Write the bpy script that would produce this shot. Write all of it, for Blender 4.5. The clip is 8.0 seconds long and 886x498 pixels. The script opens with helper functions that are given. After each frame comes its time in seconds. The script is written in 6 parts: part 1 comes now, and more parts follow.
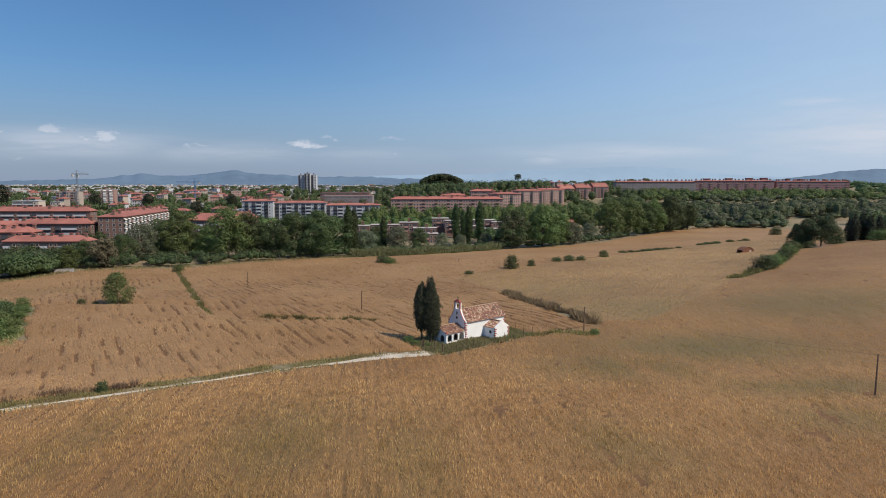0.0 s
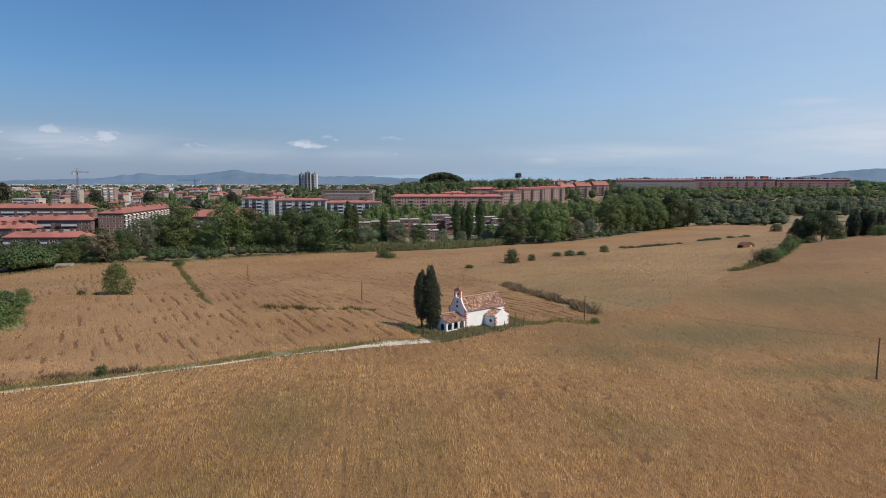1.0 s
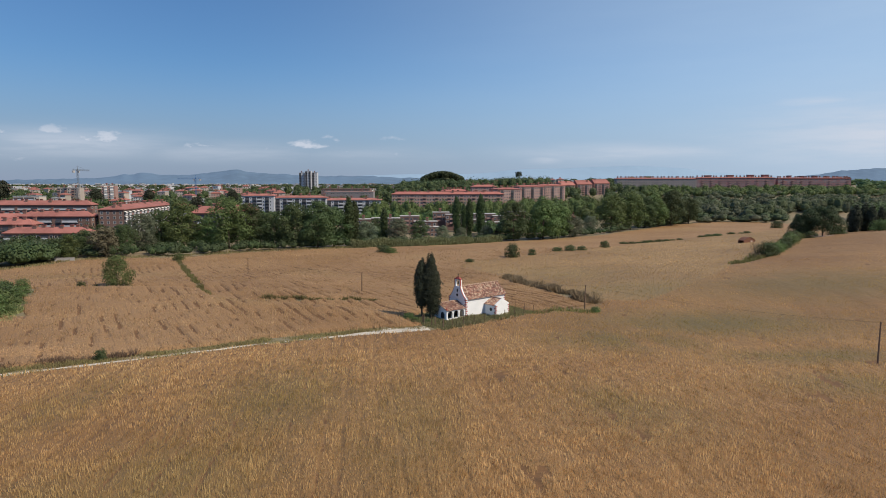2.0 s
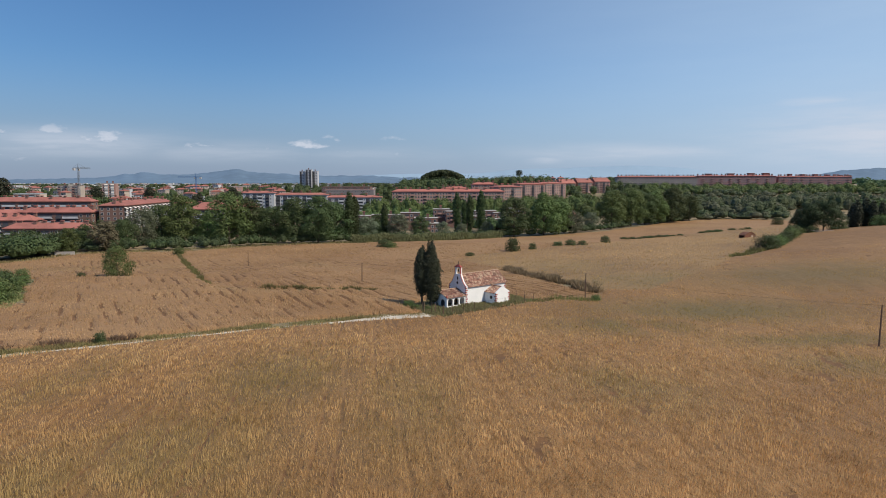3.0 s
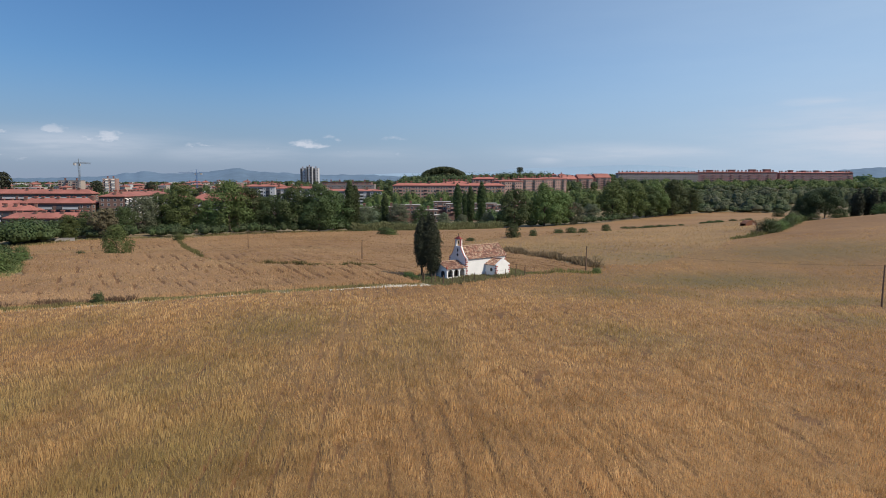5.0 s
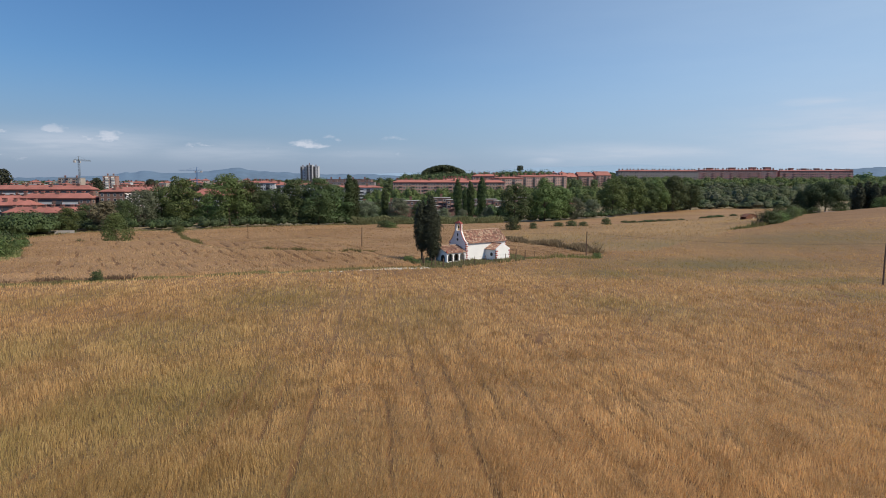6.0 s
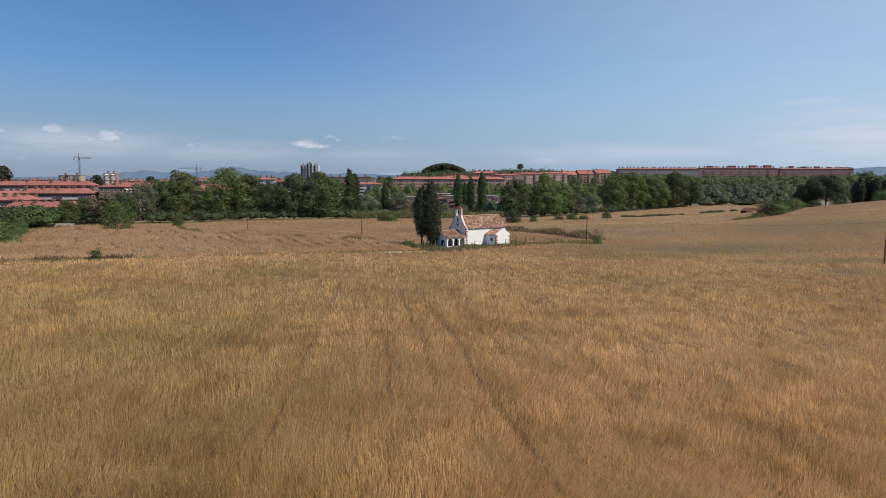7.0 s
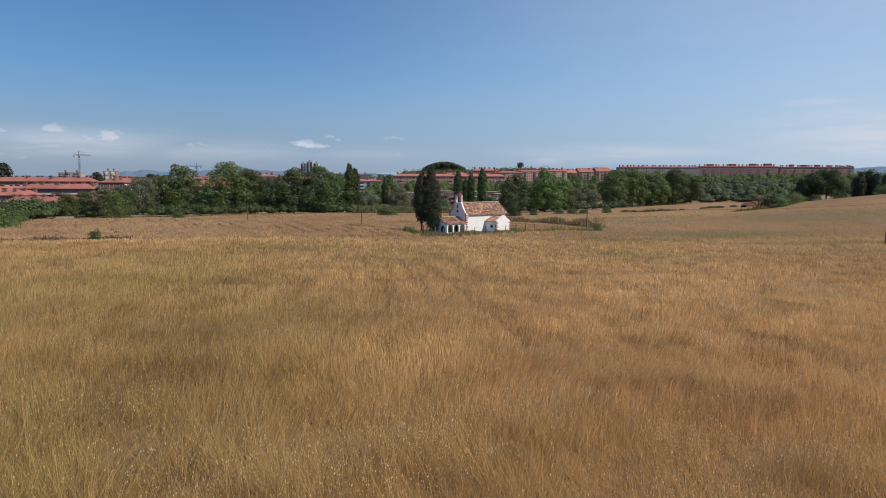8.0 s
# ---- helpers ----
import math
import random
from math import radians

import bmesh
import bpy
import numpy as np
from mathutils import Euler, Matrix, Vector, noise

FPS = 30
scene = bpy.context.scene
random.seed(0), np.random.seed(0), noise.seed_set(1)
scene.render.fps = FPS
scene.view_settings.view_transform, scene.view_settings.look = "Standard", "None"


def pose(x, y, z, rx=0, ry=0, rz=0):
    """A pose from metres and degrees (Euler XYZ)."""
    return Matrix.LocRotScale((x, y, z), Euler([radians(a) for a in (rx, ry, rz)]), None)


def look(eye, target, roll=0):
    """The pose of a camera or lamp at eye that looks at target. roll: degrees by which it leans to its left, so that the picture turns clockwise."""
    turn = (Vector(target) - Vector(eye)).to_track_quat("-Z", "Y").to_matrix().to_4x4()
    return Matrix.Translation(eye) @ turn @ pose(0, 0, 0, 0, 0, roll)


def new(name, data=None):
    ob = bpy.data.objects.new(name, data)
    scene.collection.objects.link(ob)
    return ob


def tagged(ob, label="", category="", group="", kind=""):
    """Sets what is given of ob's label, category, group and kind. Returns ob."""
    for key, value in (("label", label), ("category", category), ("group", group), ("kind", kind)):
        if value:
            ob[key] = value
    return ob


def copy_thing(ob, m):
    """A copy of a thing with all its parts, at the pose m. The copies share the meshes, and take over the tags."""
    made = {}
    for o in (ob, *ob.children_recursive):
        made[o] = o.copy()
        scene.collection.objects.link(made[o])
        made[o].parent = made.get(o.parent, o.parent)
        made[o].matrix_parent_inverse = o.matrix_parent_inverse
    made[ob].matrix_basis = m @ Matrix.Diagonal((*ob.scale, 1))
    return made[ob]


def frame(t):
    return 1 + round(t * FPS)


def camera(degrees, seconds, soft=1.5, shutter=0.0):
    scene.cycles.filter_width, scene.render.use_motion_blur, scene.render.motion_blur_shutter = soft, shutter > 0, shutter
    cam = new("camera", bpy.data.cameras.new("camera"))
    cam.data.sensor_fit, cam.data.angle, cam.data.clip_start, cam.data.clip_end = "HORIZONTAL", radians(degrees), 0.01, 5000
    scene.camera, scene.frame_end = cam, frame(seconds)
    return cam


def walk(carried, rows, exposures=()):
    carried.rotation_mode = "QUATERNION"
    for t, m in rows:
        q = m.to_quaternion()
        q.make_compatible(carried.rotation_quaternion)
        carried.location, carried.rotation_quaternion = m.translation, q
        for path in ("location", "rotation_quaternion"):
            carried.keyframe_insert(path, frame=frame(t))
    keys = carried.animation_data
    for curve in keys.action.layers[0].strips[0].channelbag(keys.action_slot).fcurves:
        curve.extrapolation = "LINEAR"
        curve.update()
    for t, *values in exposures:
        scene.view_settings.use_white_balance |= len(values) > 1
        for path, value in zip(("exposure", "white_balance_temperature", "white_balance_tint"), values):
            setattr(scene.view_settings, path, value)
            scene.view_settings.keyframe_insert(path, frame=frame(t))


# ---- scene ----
cam = camera(70, 8.0, 0.9)

PATH = [
    (0.0, 30.76, -0.40, 0.20, -0.20, 0.00), (0.5, 29.64, -0.37, 0.19, -0.18, 0.00), (1.0, 28.47, -0.35, 0.18, -0.16, 0.00),
    (1.5, 27.34, -0.31, 0.17, -0.14, 0.00), (3.0, 23.76, -0.22, 0.13, -0.07, 0.01), (3.5, 22.46, -0.17, 0.11, -0.05, 0.02),
    (4.0, 21.10, -0.14, 0.09, -0.03, 0.03), (4.5, 19.70, -0.11, 0.07, -0.01, 0.04), (6.0, 15.15, -0.07, 0.00, 0.01, 0.06),
    (6.5, 13.73, -0.05, -0.02, 0.02, 0.07), (7.0, 12.23, -0.02, -0.04, 0.03, 0.08), (7.5, 10.72, 0.00, -0.05, 0.03, 0.10),
    (8.0, 9.60, 0.00, -0.06, 0.04, 0.12)]
walk(cam, [(t, pose(x, y, z, 84.08, -roll, yaw)) for t, z, x, y, yaw, roll in PATH])

# ---- sky and sun ----
SUN_TO = Vector((0.82, -0.42, 1.02)).normalized()
sun = new("sun", bpy.data.lights.new("sun", "SUN"))
sun.data.energy, sun.data.angle, sun.data.color = 4.5, radians(0.53), (1.0, 0.915, 0.78)
sun.matrix_world = look(SUN_TO * 300, (0, 0, 0))


def wire(nt, a, b):
    nt.links.new(a, b)


def node(nt, kind, **inputs):
    n = nt.nodes.new(kind)
    for k, v in inputs.items():
        n.inputs[k.replace("_", " ")].default_value = v
    return n


def maths(nt, op, a, b=0.5, c=0.0, clamp=False):
    n = nt.nodes.new("ShaderNodeMath")
    n.operation, n.use_clamp = op, clamp
    for i, v in enumerate((a, b, c)):
        if isinstance(v, (int, float)):
            n.inputs[i].default_value = v
        else:
            wire(nt, v, n.inputs[i])
    return n.outputs[0]


def ramp(nt, fac, lo, hi):
    n = nt.nodes.new("ShaderNodeMapRange")
    n.interpolation_type = "SMOOTHSTEP"
    wire(nt, fac, n.inputs["Value"])
    n.inputs["From Min"].default_value, n.inputs["From Max"].default_value = lo, hi
    return n.outputs["Result"]


def build_world():
    world = bpy.data.worlds.new("world")
    scene.world = world
    world.use_nodes = True
    nt = world.node_tree
    nt.nodes.clear()
    sky = nt.nodes.new("ShaderNodeTexSky")
    sky.sky_type, sky.sun_disc = "NISHITA", False
    sky.sun_elevation, sky.sun_rotation = math.asin(SUN_TO.z), -math.atan2(SUN_TO.x, SUN_TO.y)
    sky.altitude, sky.air_density, sky.dust_density, sky.ozone_density = 150, 1.0, 0.3, 3.0
    # fair-weather clouds low over the hills, and thin high veils
    tc = nt.nodes.new("ShaderNodeTexCoord")
    sep = nt.nodes.new("ShaderNodeSeparateXYZ")
    wire(nt, tc.outputs["Generated"], sep.inputs[0])
    azim = maths(nt, "ARCTAN2", sep.outputs[0], sep.outputs[1])
    elev = maths(nt, "ARCSINE", sep.outputs[2])

    def streaks(scale, sx, sz, detail, seed):
        comb = nt.nodes.new("ShaderNodeCombineXYZ")
        wire(nt, maths(nt, "MULTIPLY", azim, sx), comb.inputs[0])
        wire(nt, maths(nt, "MULTIPLY", elev, sz), comb.inputs[1])
        comb.inputs[2].default_value = seed
        n = node(nt, "ShaderNodeTexNoise", Scale=scale, Detail=detail, Roughness=0.6)
        wire(nt, comb.outputs[0], n.inputs["Vector"])
        return n.outputs[0]

    def puff(az, el, wa, we):
        da = maths(nt, "DIVIDE", maths(nt, "SUBTRACT", azim, az), wa)
        de = maths(nt, "DIVIDE", maths(nt, "SUBTRACT", elev, el), we)
        r = maths(nt, "ADD", maths(nt, "MULTIPLY", da, da), maths(nt, "MULTIPLY", de, de))
        return maths(nt, "POWER", 2.718, maths(nt, "MULTIPLY", r, -1.0))

    lumps = streaks(1.0, 46, 95, 6, 3.1)
    thin = streaks(1.0, 5, 30, 5, 8.4)
    band = maths(nt, "MULTIPLY", ramp(nt, elev, 0.012, 0.03), ramp(nt, elev, 0.095, 0.06))
    heaps = None
    for az, el, wa, we, weight in ((-0.547, 0.073, 0.022, 0.009, 1.0), (-0.479, 0.065, 0.026, 0.010, 0.95), (-0.515, 0.062, 0.03, 0.007, 0.7), (-0.213, 0.060, 0.028, 0.007, 1.0), (-0.20, 0.057, 0.03, 0.005, 0.8),
                               (-0.366, 0.056, 0.04, 0.008, 0.62), (-0.585, 0.035, 0.03, 0.007, 0.65), (-0.158, 0.048, 0.022, 0.006, 0.75), (-0.166, 0.070, 0.03, 0.008, 0.55), (-0.079, 0.069, 0.035, 0.006, 0.6),
                               (-0.61, 0.066, 0.03, 0.010, 0.8), (-0.275, 0.049, 0.05, 0.007, 0.55), (-0.07, 0.046, 0.02, 0.005, 0.6)):
        p = maths(nt, "MULTIPLY", puff(az, el, wa, we), weight)
        heaps = p if heaps is None else maths(nt, "MAXIMUM", heaps, p)
    cum = ramp(nt, maths(nt, "ADD", maths(nt, "MULTIPLY", heaps, 0.62), maths(nt, "MULTIPLY", lumps, 1.05)), 0.76, 1.12)
    veil_area = maths(nt, "MAXIMUM", puff(0.68, 0.064, 0.2, 0.042), maths(nt, "MULTIPLY", puff(0.525, 0.109, 0.045, 0.006), 0.55))
    veil_area = maths(nt, "MAXIMUM", veil_area, maths(nt, "MULTIPLY", puff(0.27, 0.046, 0.14, 0.012), 0.55))
    for az, el, wa, we, weight in ((-0.53, 0.054, 0.13, 0.018, 0.6), (-0.33, 0.046, 0.12, 0.014, 0.42), (-0.12, 0.044, 0.12, 0.012, 0.22), (0.16, 0.036, 0.03, 0.006, 0.5), (0.34, 0.045, 0.12, 0.010, 0.5)):
        veil_area = maths(nt, "MAXIMUM", veil_area, maths(nt, "MULTIPLY", puff(az, el, wa, we), weight))
    wisps = streaks(1.0, 9, 70, 6, 5.2)
    veil = maths(nt, "MULTIPLY", veil_area, maths(nt, "MULTIPLY_ADD", ramp(nt, wisps, 0.32, 0.68), 0.6, 0.6))
    high = maths(nt, "MULTIPLY", maths(nt, "MULTIPLY", ramp(nt, azim, -0.4, 0.8), ramp(nt, azim, 2.6, 1.6)), maths(nt, "MULTIPLY_ADD", thin, 0.2, 0.64))
    cloud = maths(nt, "MAXIMUM", maths(nt, "MULTIPLY", maths(nt, "MULTIPLY", cum, band), 0.85), maths(nt, "MULTIPLY", veil, 0.85), clamp=True)
    haze = maths(nt, "MULTIPLY", ramp(nt, elev, 0.19, -0.01), 0.85)
    tint = nt.nodes.new("ShaderNodeMix")
    tint.data_type, tint.blend_type = "RGBA", "MULTIPLY"
    tint.inputs["Factor"].default_value = 1.0
    wire(nt, sky.outputs[0], tint.inputs["A"])
    tint.inputs["B"].default_value = (0.69, 0.98, 1.24, 1)
    mix0 = nt.nodes.new("ShaderNodeMix")
    mix0.data_type = "RGBA"
    wire(nt, haze, mix0.inputs["Factor"])
    wire(nt, tint.outputs["Result"], mix0.inputs["A"])
    mix0.inputs["B"].default_value = (3.08, 3.72, 5.35, 1)
    mix1 = nt.nodes.new("ShaderNodeMix")
    mix1.data_type = "RGBA"
    wire(nt, maths(nt, "MULTIPLY", high, 0.92), mix1.inputs["Factor"])
    wire(nt, mix0.outputs["Result"], mix1.inputs["A"])
    mix1.inputs["B"].default_value = (5.7, 7.4, 9.4, 1)
    mix = nt.nodes.new("ShaderNodeMix")
    mix.data_type = "RGBA"
    wire(nt, cloud, mix.inputs["Factor"])
    wire(nt, mix1.outputs["Result"], mix.inputs["A"])
    mix.inputs["B"].default_value = (7.4, 7.9, 9.0, 1)
    bg = node(nt, "ShaderNodeBackground", Strength=0.085)
    wire(nt, mix.outputs["Result"], bg.inputs["Color"])
    out = nt.nodes.new("ShaderNodeOutputWorld")
    wire(nt, bg.outputs[0], out.inputs["Surface"])


build_world()
scene.view_settings.exposure = 0.0


# ---- materials ----
def blend(nt, fac, a, b):
    n = nt.nodes.new("ShaderNodeMix")
    n.data_type = "RGBA"
    for sock, v in (("Factor", fac), ("A", a), ("B", b)):
        if isinstance(v, tuple):
            n.inputs[sock].default_value = (*v, 1)
        elif isinstance(v, (int, float)):
            n.inputs[sock].default_value = v
        else:
            wire(nt, v, n.inputs[sock])
    return n.outputs["Result"]


def fresh(name):
    m = bpy.data.materials.new(name)
    m.use_nodes = True
    nt = m.node_tree
    return m, nt, nt.nodes["Principled BSDF"]


def noise_at(nt, scale, detail=3, stretch=(1, 1, 1), turn=0.0, rough=0.55):
    tc = nt.nodes.new("ShaderNodeTexCoord")
    mp = nt.nodes.new("ShaderNodeMapping")
    mp.vector_type = "TEXTURE"
    mp.inputs["Scale"].default_value = [1 / v for v in stretch]
    mp.inputs["Rotation"].default_value = (0, 0, radians(-turn))
    wire(nt, tc.outputs["Object"], mp.inputs["Vector"])
    n = node(nt, "ShaderNodeTexNoise", Scale=scale, Detail=detail, Roughness=rough)
    wire(nt, mp.outputs[0], n.inputs["Vector"])
    return n.outputs[0]


def plain(name, col, rough=0.8, var=0.25, coarse=0.4, fine=6.0, bump=0.3, metal=0.0, per_object=0.0, stain=None):
    """A surface with stains at one scale, grain at another, and fine relief."""
    m, nt, bs = fresh(name)
    a = noise_at(nt, coarse, 4)
    b = noise_at(nt, fine, 4)
    dark = tuple(c * (1 - var) for c in col) if stain is None else stain
    lite = tuple(min(1, c * (1 + var * 0.5)) for c in col)
    c = blend(nt, ramp(nt, a, 0.3, 0.7), dark, col)
    c = blend(nt, maths(nt, "MULTIPLY", ramp(nt, b, 0.4, 0.7), 0.5), c, lite)
    if per_object:
        oi = nt.nodes.new("ShaderNodeObjectInfo")
        hsv = node(nt, "ShaderNodeHueSaturation")
        wire(nt, maths(nt, "MULTIPLY_ADD", oi.outputs["Random"], per_object, 1 - per_object / 2), hsv.inputs["Value"])
        wire(nt, c, hsv.inputs["Color"])
        c = hsv.outputs[0]
    wire(nt, c, bs.inputs["Base Color"])
    bs.inputs["Roughness"].default_value, bs.inputs["Metallic"].default_value = rough, metal
    if bump:
        bp = node(nt, "ShaderNodeBump", Strength=bump, Distance=0.03)
        wire(nt, b, bp.inputs["Height"])
        wire(nt, bp.outputs[0], bs.inputs["Normal"])
    return m


def leafy(name, col, lite, thin=0.25, rough=0.6, patch=0.12, other=None):
    """Leaves: each clump a little different, some light passing through."""
    m, nt, bs = fresh(name)
    geo = nt.nodes.new("ShaderNodeNewGeometry")
    c = blend(nt, maths(nt, "MULTIPLY_ADD", geo.outputs["Random Per Island"], 0.4, 0.3), col, lite)
    oi = nt.nodes.new("ShaderNodeObjectInfo")
    hsv = node(nt, "ShaderNodeHueSaturation")
    wire(nt, maths(nt, "MULTIPLY_ADD", oi.outputs["Random"], 0.5, 0.75), hsv.inputs["Value"])
    wire(nt, maths(nt, "MULTIPLY_ADD", oi.outputs["Random"], 0.05, 0.475), hsv.inputs["Hue"])
    wire(nt, blend(nt, ramp(nt, noise_at(nt, patch, 2), 0.35, 0.65), c, tuple(v * 0.7 for v in lite)), hsv.inputs["Color"])
    wire(nt, hsv.outputs[0], bs.inputs["Base Color"])
    if other is not None:
        mixed = blend(nt, ramp(nt, noise_at(nt, 0.035, 3), 0.42, 0.58), hsv.outputs[0], other)
        hsv = node(nt, "ShaderNodeHueSaturation")
        wire(nt, mixed, hsv.inputs["Color"])
        wire(nt, mixed, bs.inputs["Base Color"])
    bs.inputs["Roughness"].default_value = rough
    bs.inputs["Specular IOR Level"].default_value = 0.2
    tr = nt.nodes.new("ShaderNodeBsdfTranslucent")
    wire(nt, hsv.outputs[0], tr.inputs["Color"])
    mx = node(nt, "ShaderNodeMixShader", Fac=thin)
    wire(nt, bs.outputs[0], mx.inputs[1])
    wire(nt, tr.outputs[0], mx.inputs[2])
    wire(nt, mx.outputs[0], nt.nodes["Material Output"].inputs["Surface"])
    return m


def crop(name, col, pale, dark, green, rows_turn, patches=(), islands=False, greens=0.4, row_len=0.06, laid_turn=6, laid_size=1.3, furrow_shade=0.4, sharp=0.68, row_size=0.8, pales=(), start=0.52, lodged_shade=0.5, relief=0.6, rows_from=None):
    """Ripe corn: drill rows and wind-laid streaks with their shade put into the colour, patches of weeds."""
    m, nt, bs = fresh(name)
    rows = noise_at(nt, row_size, 3, (1.0, row_len, 1), rows_turn)
    laid = noise_at(nt, laid_size, 5, (1.0, 0.45, 1), rows_turn + laid_turn, 0.6)
    drift = noise_at(nt, 0.16, 4, (1.0, 0.5, 1), rows_turn + laid_turn)
    wide = noise_at(nt, 0.028, 3)
    grain = noise_at(nt, 4.0, 4, (1, 0.5, 0.3), rows_turn, 0.65)
    c = blend(nt, ramp(nt, wide, 0.38, 0.62), col, pale)
    c = blend(nt, maths(nt, "MULTIPLY", ramp(nt, drift, 0.48, 0.68), 0.6), c, pale)
    drilled = maths(nt, "MULTIPLY", ramp(nt, rows, start, sharp), furrow_shade)
    if rows_from is not None:
        across = nt.nodes.new("ShaderNodeSeparateXYZ")
        wire(nt, nt.nodes.new("ShaderNodeTexCoord").outputs["Object"], across.inputs[0])
        drilled = maths(nt, "MULTIPLY", drilled, ramp(nt, across.outputs[0], rows_from + 9.0, rows_from - 9.0))
    # dark here stands in for shade between rows and under laid tufts
    c = blend(nt, drilled, c, dark)
    c = blend(nt, maths(nt, "MULTIPLY", ramp(nt, laid, 0.47, 0.64), lodged_shade), c, dark)
    c = blend(nt, maths(nt, "MULTIPLY", ramp(nt, grain, 0.45, 0.75), 0.30), c, dark)
    tc = nt.nodes.new("ShaderNodeTexCoord")
    sep = nt.nodes.new("ShaderNodeSeparateXYZ")
    wire(nt, tc.outputs["Object"], sep.inputs[0])
    weeds = maths(nt, "MULTIPLY", ramp(nt, noise_at(nt, 0.045, 4, (1, 0.5, 1), rows_turn), 0.55, 0.72), greens)
    for px, py, rx, ry, amount in patches:
        dx = maths(nt, "DIVIDE", maths(nt, "SUBTRACT", sep.outputs[0], px), rx)
        dy = maths(nt, "DIVIDE", maths(nt, "SUBTRACT", sep.outputs[1], py), ry)
        r = maths(nt, "ADD", maths(nt, "MULTIPLY", dx, dx), maths(nt, "MULTIPLY", dy, dy))
        g = maths(nt, "MULTIPLY", maths(nt, "POWER", 2.718, maths(nt, "MULTIPLY", r, -1.0)), amount)
        weeds = maths(nt, "MAXIMUM", weeds, maths(nt, "MULTIPLY", g, ramp(nt, noise_at(nt, 0.12, 4, (1, 0.3, 1), rows_turn), 0.2, 0.5)))
    c = blend(nt, weeds, c, green)
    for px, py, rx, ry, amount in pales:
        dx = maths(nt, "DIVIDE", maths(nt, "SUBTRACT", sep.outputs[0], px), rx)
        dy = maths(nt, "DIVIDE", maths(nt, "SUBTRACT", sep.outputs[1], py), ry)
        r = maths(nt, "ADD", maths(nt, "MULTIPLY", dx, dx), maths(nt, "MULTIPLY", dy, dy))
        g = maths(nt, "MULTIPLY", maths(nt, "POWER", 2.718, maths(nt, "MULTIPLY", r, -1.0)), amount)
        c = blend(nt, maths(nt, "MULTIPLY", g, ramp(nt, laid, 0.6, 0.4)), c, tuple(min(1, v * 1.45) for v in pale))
    if islands:
        geo = nt.nodes.new("ShaderNodeNewGeometry")
        hsv = node(nt, "ShaderNodeHueSaturation")
        wire(nt, maths(nt, "MULTIPLY_ADD", geo.outputs["Random Per Island"], islands, 1.0 - islands / 2), hsv.inputs["Value"])
        wire(nt, c, hsv.inputs["Color"])
        c = hsv.outputs[0]
    wire(nt, c, bs.inputs["Base Color"])
    bs.inputs["Roughness"].default_value = 0.75
    if islands:
        tr = nt.nodes.new("ShaderNodeBsdfTranslucent")
        wire(nt, c, tr.inputs["Color"])
        mx = node(nt, "ShaderNodeMixShader", Fac=0.45)
        wire(nt, bs.outputs[0], mx.inputs[1])
        wire(nt, tr.outputs[0], mx.inputs[2])
        wire(nt, mx.outputs[0], nt.nodes["Material Output"].inputs["Surface"])
    else:
        bp = node(nt, "ShaderNodeBump", Strength=1.0, Distance=relief)
        wire(nt, maths(nt, "ADD", maths(nt, "MULTIPLY_ADD", grain, 0.2, maths(nt, "MULTIPLY", laid, -1.0)), maths(nt, "MULTIPLY", rows, -0.5)), bp.inputs["Height"])
        wire(nt, bp.outputs[0], bs.inputs["Normal"])
    return m


def old_tiles():
    """Barrel tiles fired and weathered unevenly: each about a hand wide, cream, orange or lichen-brown."""
    m, nt, bs = fresh("weathered_roof_tile")
    tc = nt.nodes.new("ShaderNodeTexCoord")
    vo = node(nt, "ShaderNodeTexVoronoi", Scale=3.2)
    wire(nt, tc.outputs["Object"], vo.inputs["Vector"])
    sp = nt.nodes.new("ShaderNodeSeparateColor")
    wire(nt, vo.outputs["Color"], sp.inputs[0])
    c = blend(nt, ramp(nt, sp.outputs[0], 0.15, 0.85), (0.16, 0.075, 0.055), (0.36, 0.185, 0.125))
    c = blend(nt, ramp(nt, sp.outputs[1], 0.72, 0.8), c, (0.50, 0.36, 0.25))
    c = blend(nt, maths(nt, "MULTIPLY", ramp(nt, noise_at(nt, 0.9, 4), 0.5, 0.7), 0.5), c, (0.14, 0.10, 0.065))
    wire(nt, c, bs.inputs["Base Color"])
    bs.inputs["Roughness"].default_value = 0.85
    bp = node(nt, "ShaderNodeBump", Strength=0.5, Distance=0.03)
    wire(nt, noise_at(nt, 9, 4), bp.inputs["Height"])
    wire(nt, bp.outputs[0], bs.inputs["Normal"])
    return m


def glass_pane(name, col):
    m, nt, bs = fresh(name)
    oi = nt.nodes.new("ShaderNodeObjectInfo")
    wire(nt, blend(nt, oi.outputs["Random"], tuple(c * 0.6 for c in col), tuple(c * 1.8 for c in col)), bs.inputs["Base Color"])
    bs.inputs["Roughness"].default_value = 0.12
    return m


WEED_SPOTS = ((-18, 68, 9, 16, 0.6), (-20, 44, 8, 14, 0.6), (-13, 28, 6, 12, 0.65), (-27, 34, 8, 14, 0.6), (-8, 8, 6, 7, 0.6), (-6, 18, 5, 9, 0.45), (-3, 12, 4, 7, 0.3), (20, 68, 8, 10, 0.5), (52, 76, 11, 6, 0.6), (-4, 60, 6, 18, 0.5),
              (50, 116, 24, 12, 0.9), (90, 150, 34, 20, 0.7), (30, 103, 14, 9, 0.8), (54, 90, 14, 5, 0.8), (-40, 66, 5, 14, 0.45), (-10, 14, 6, 11, 0.6), (-16, 20, 4, 8, 0.7))
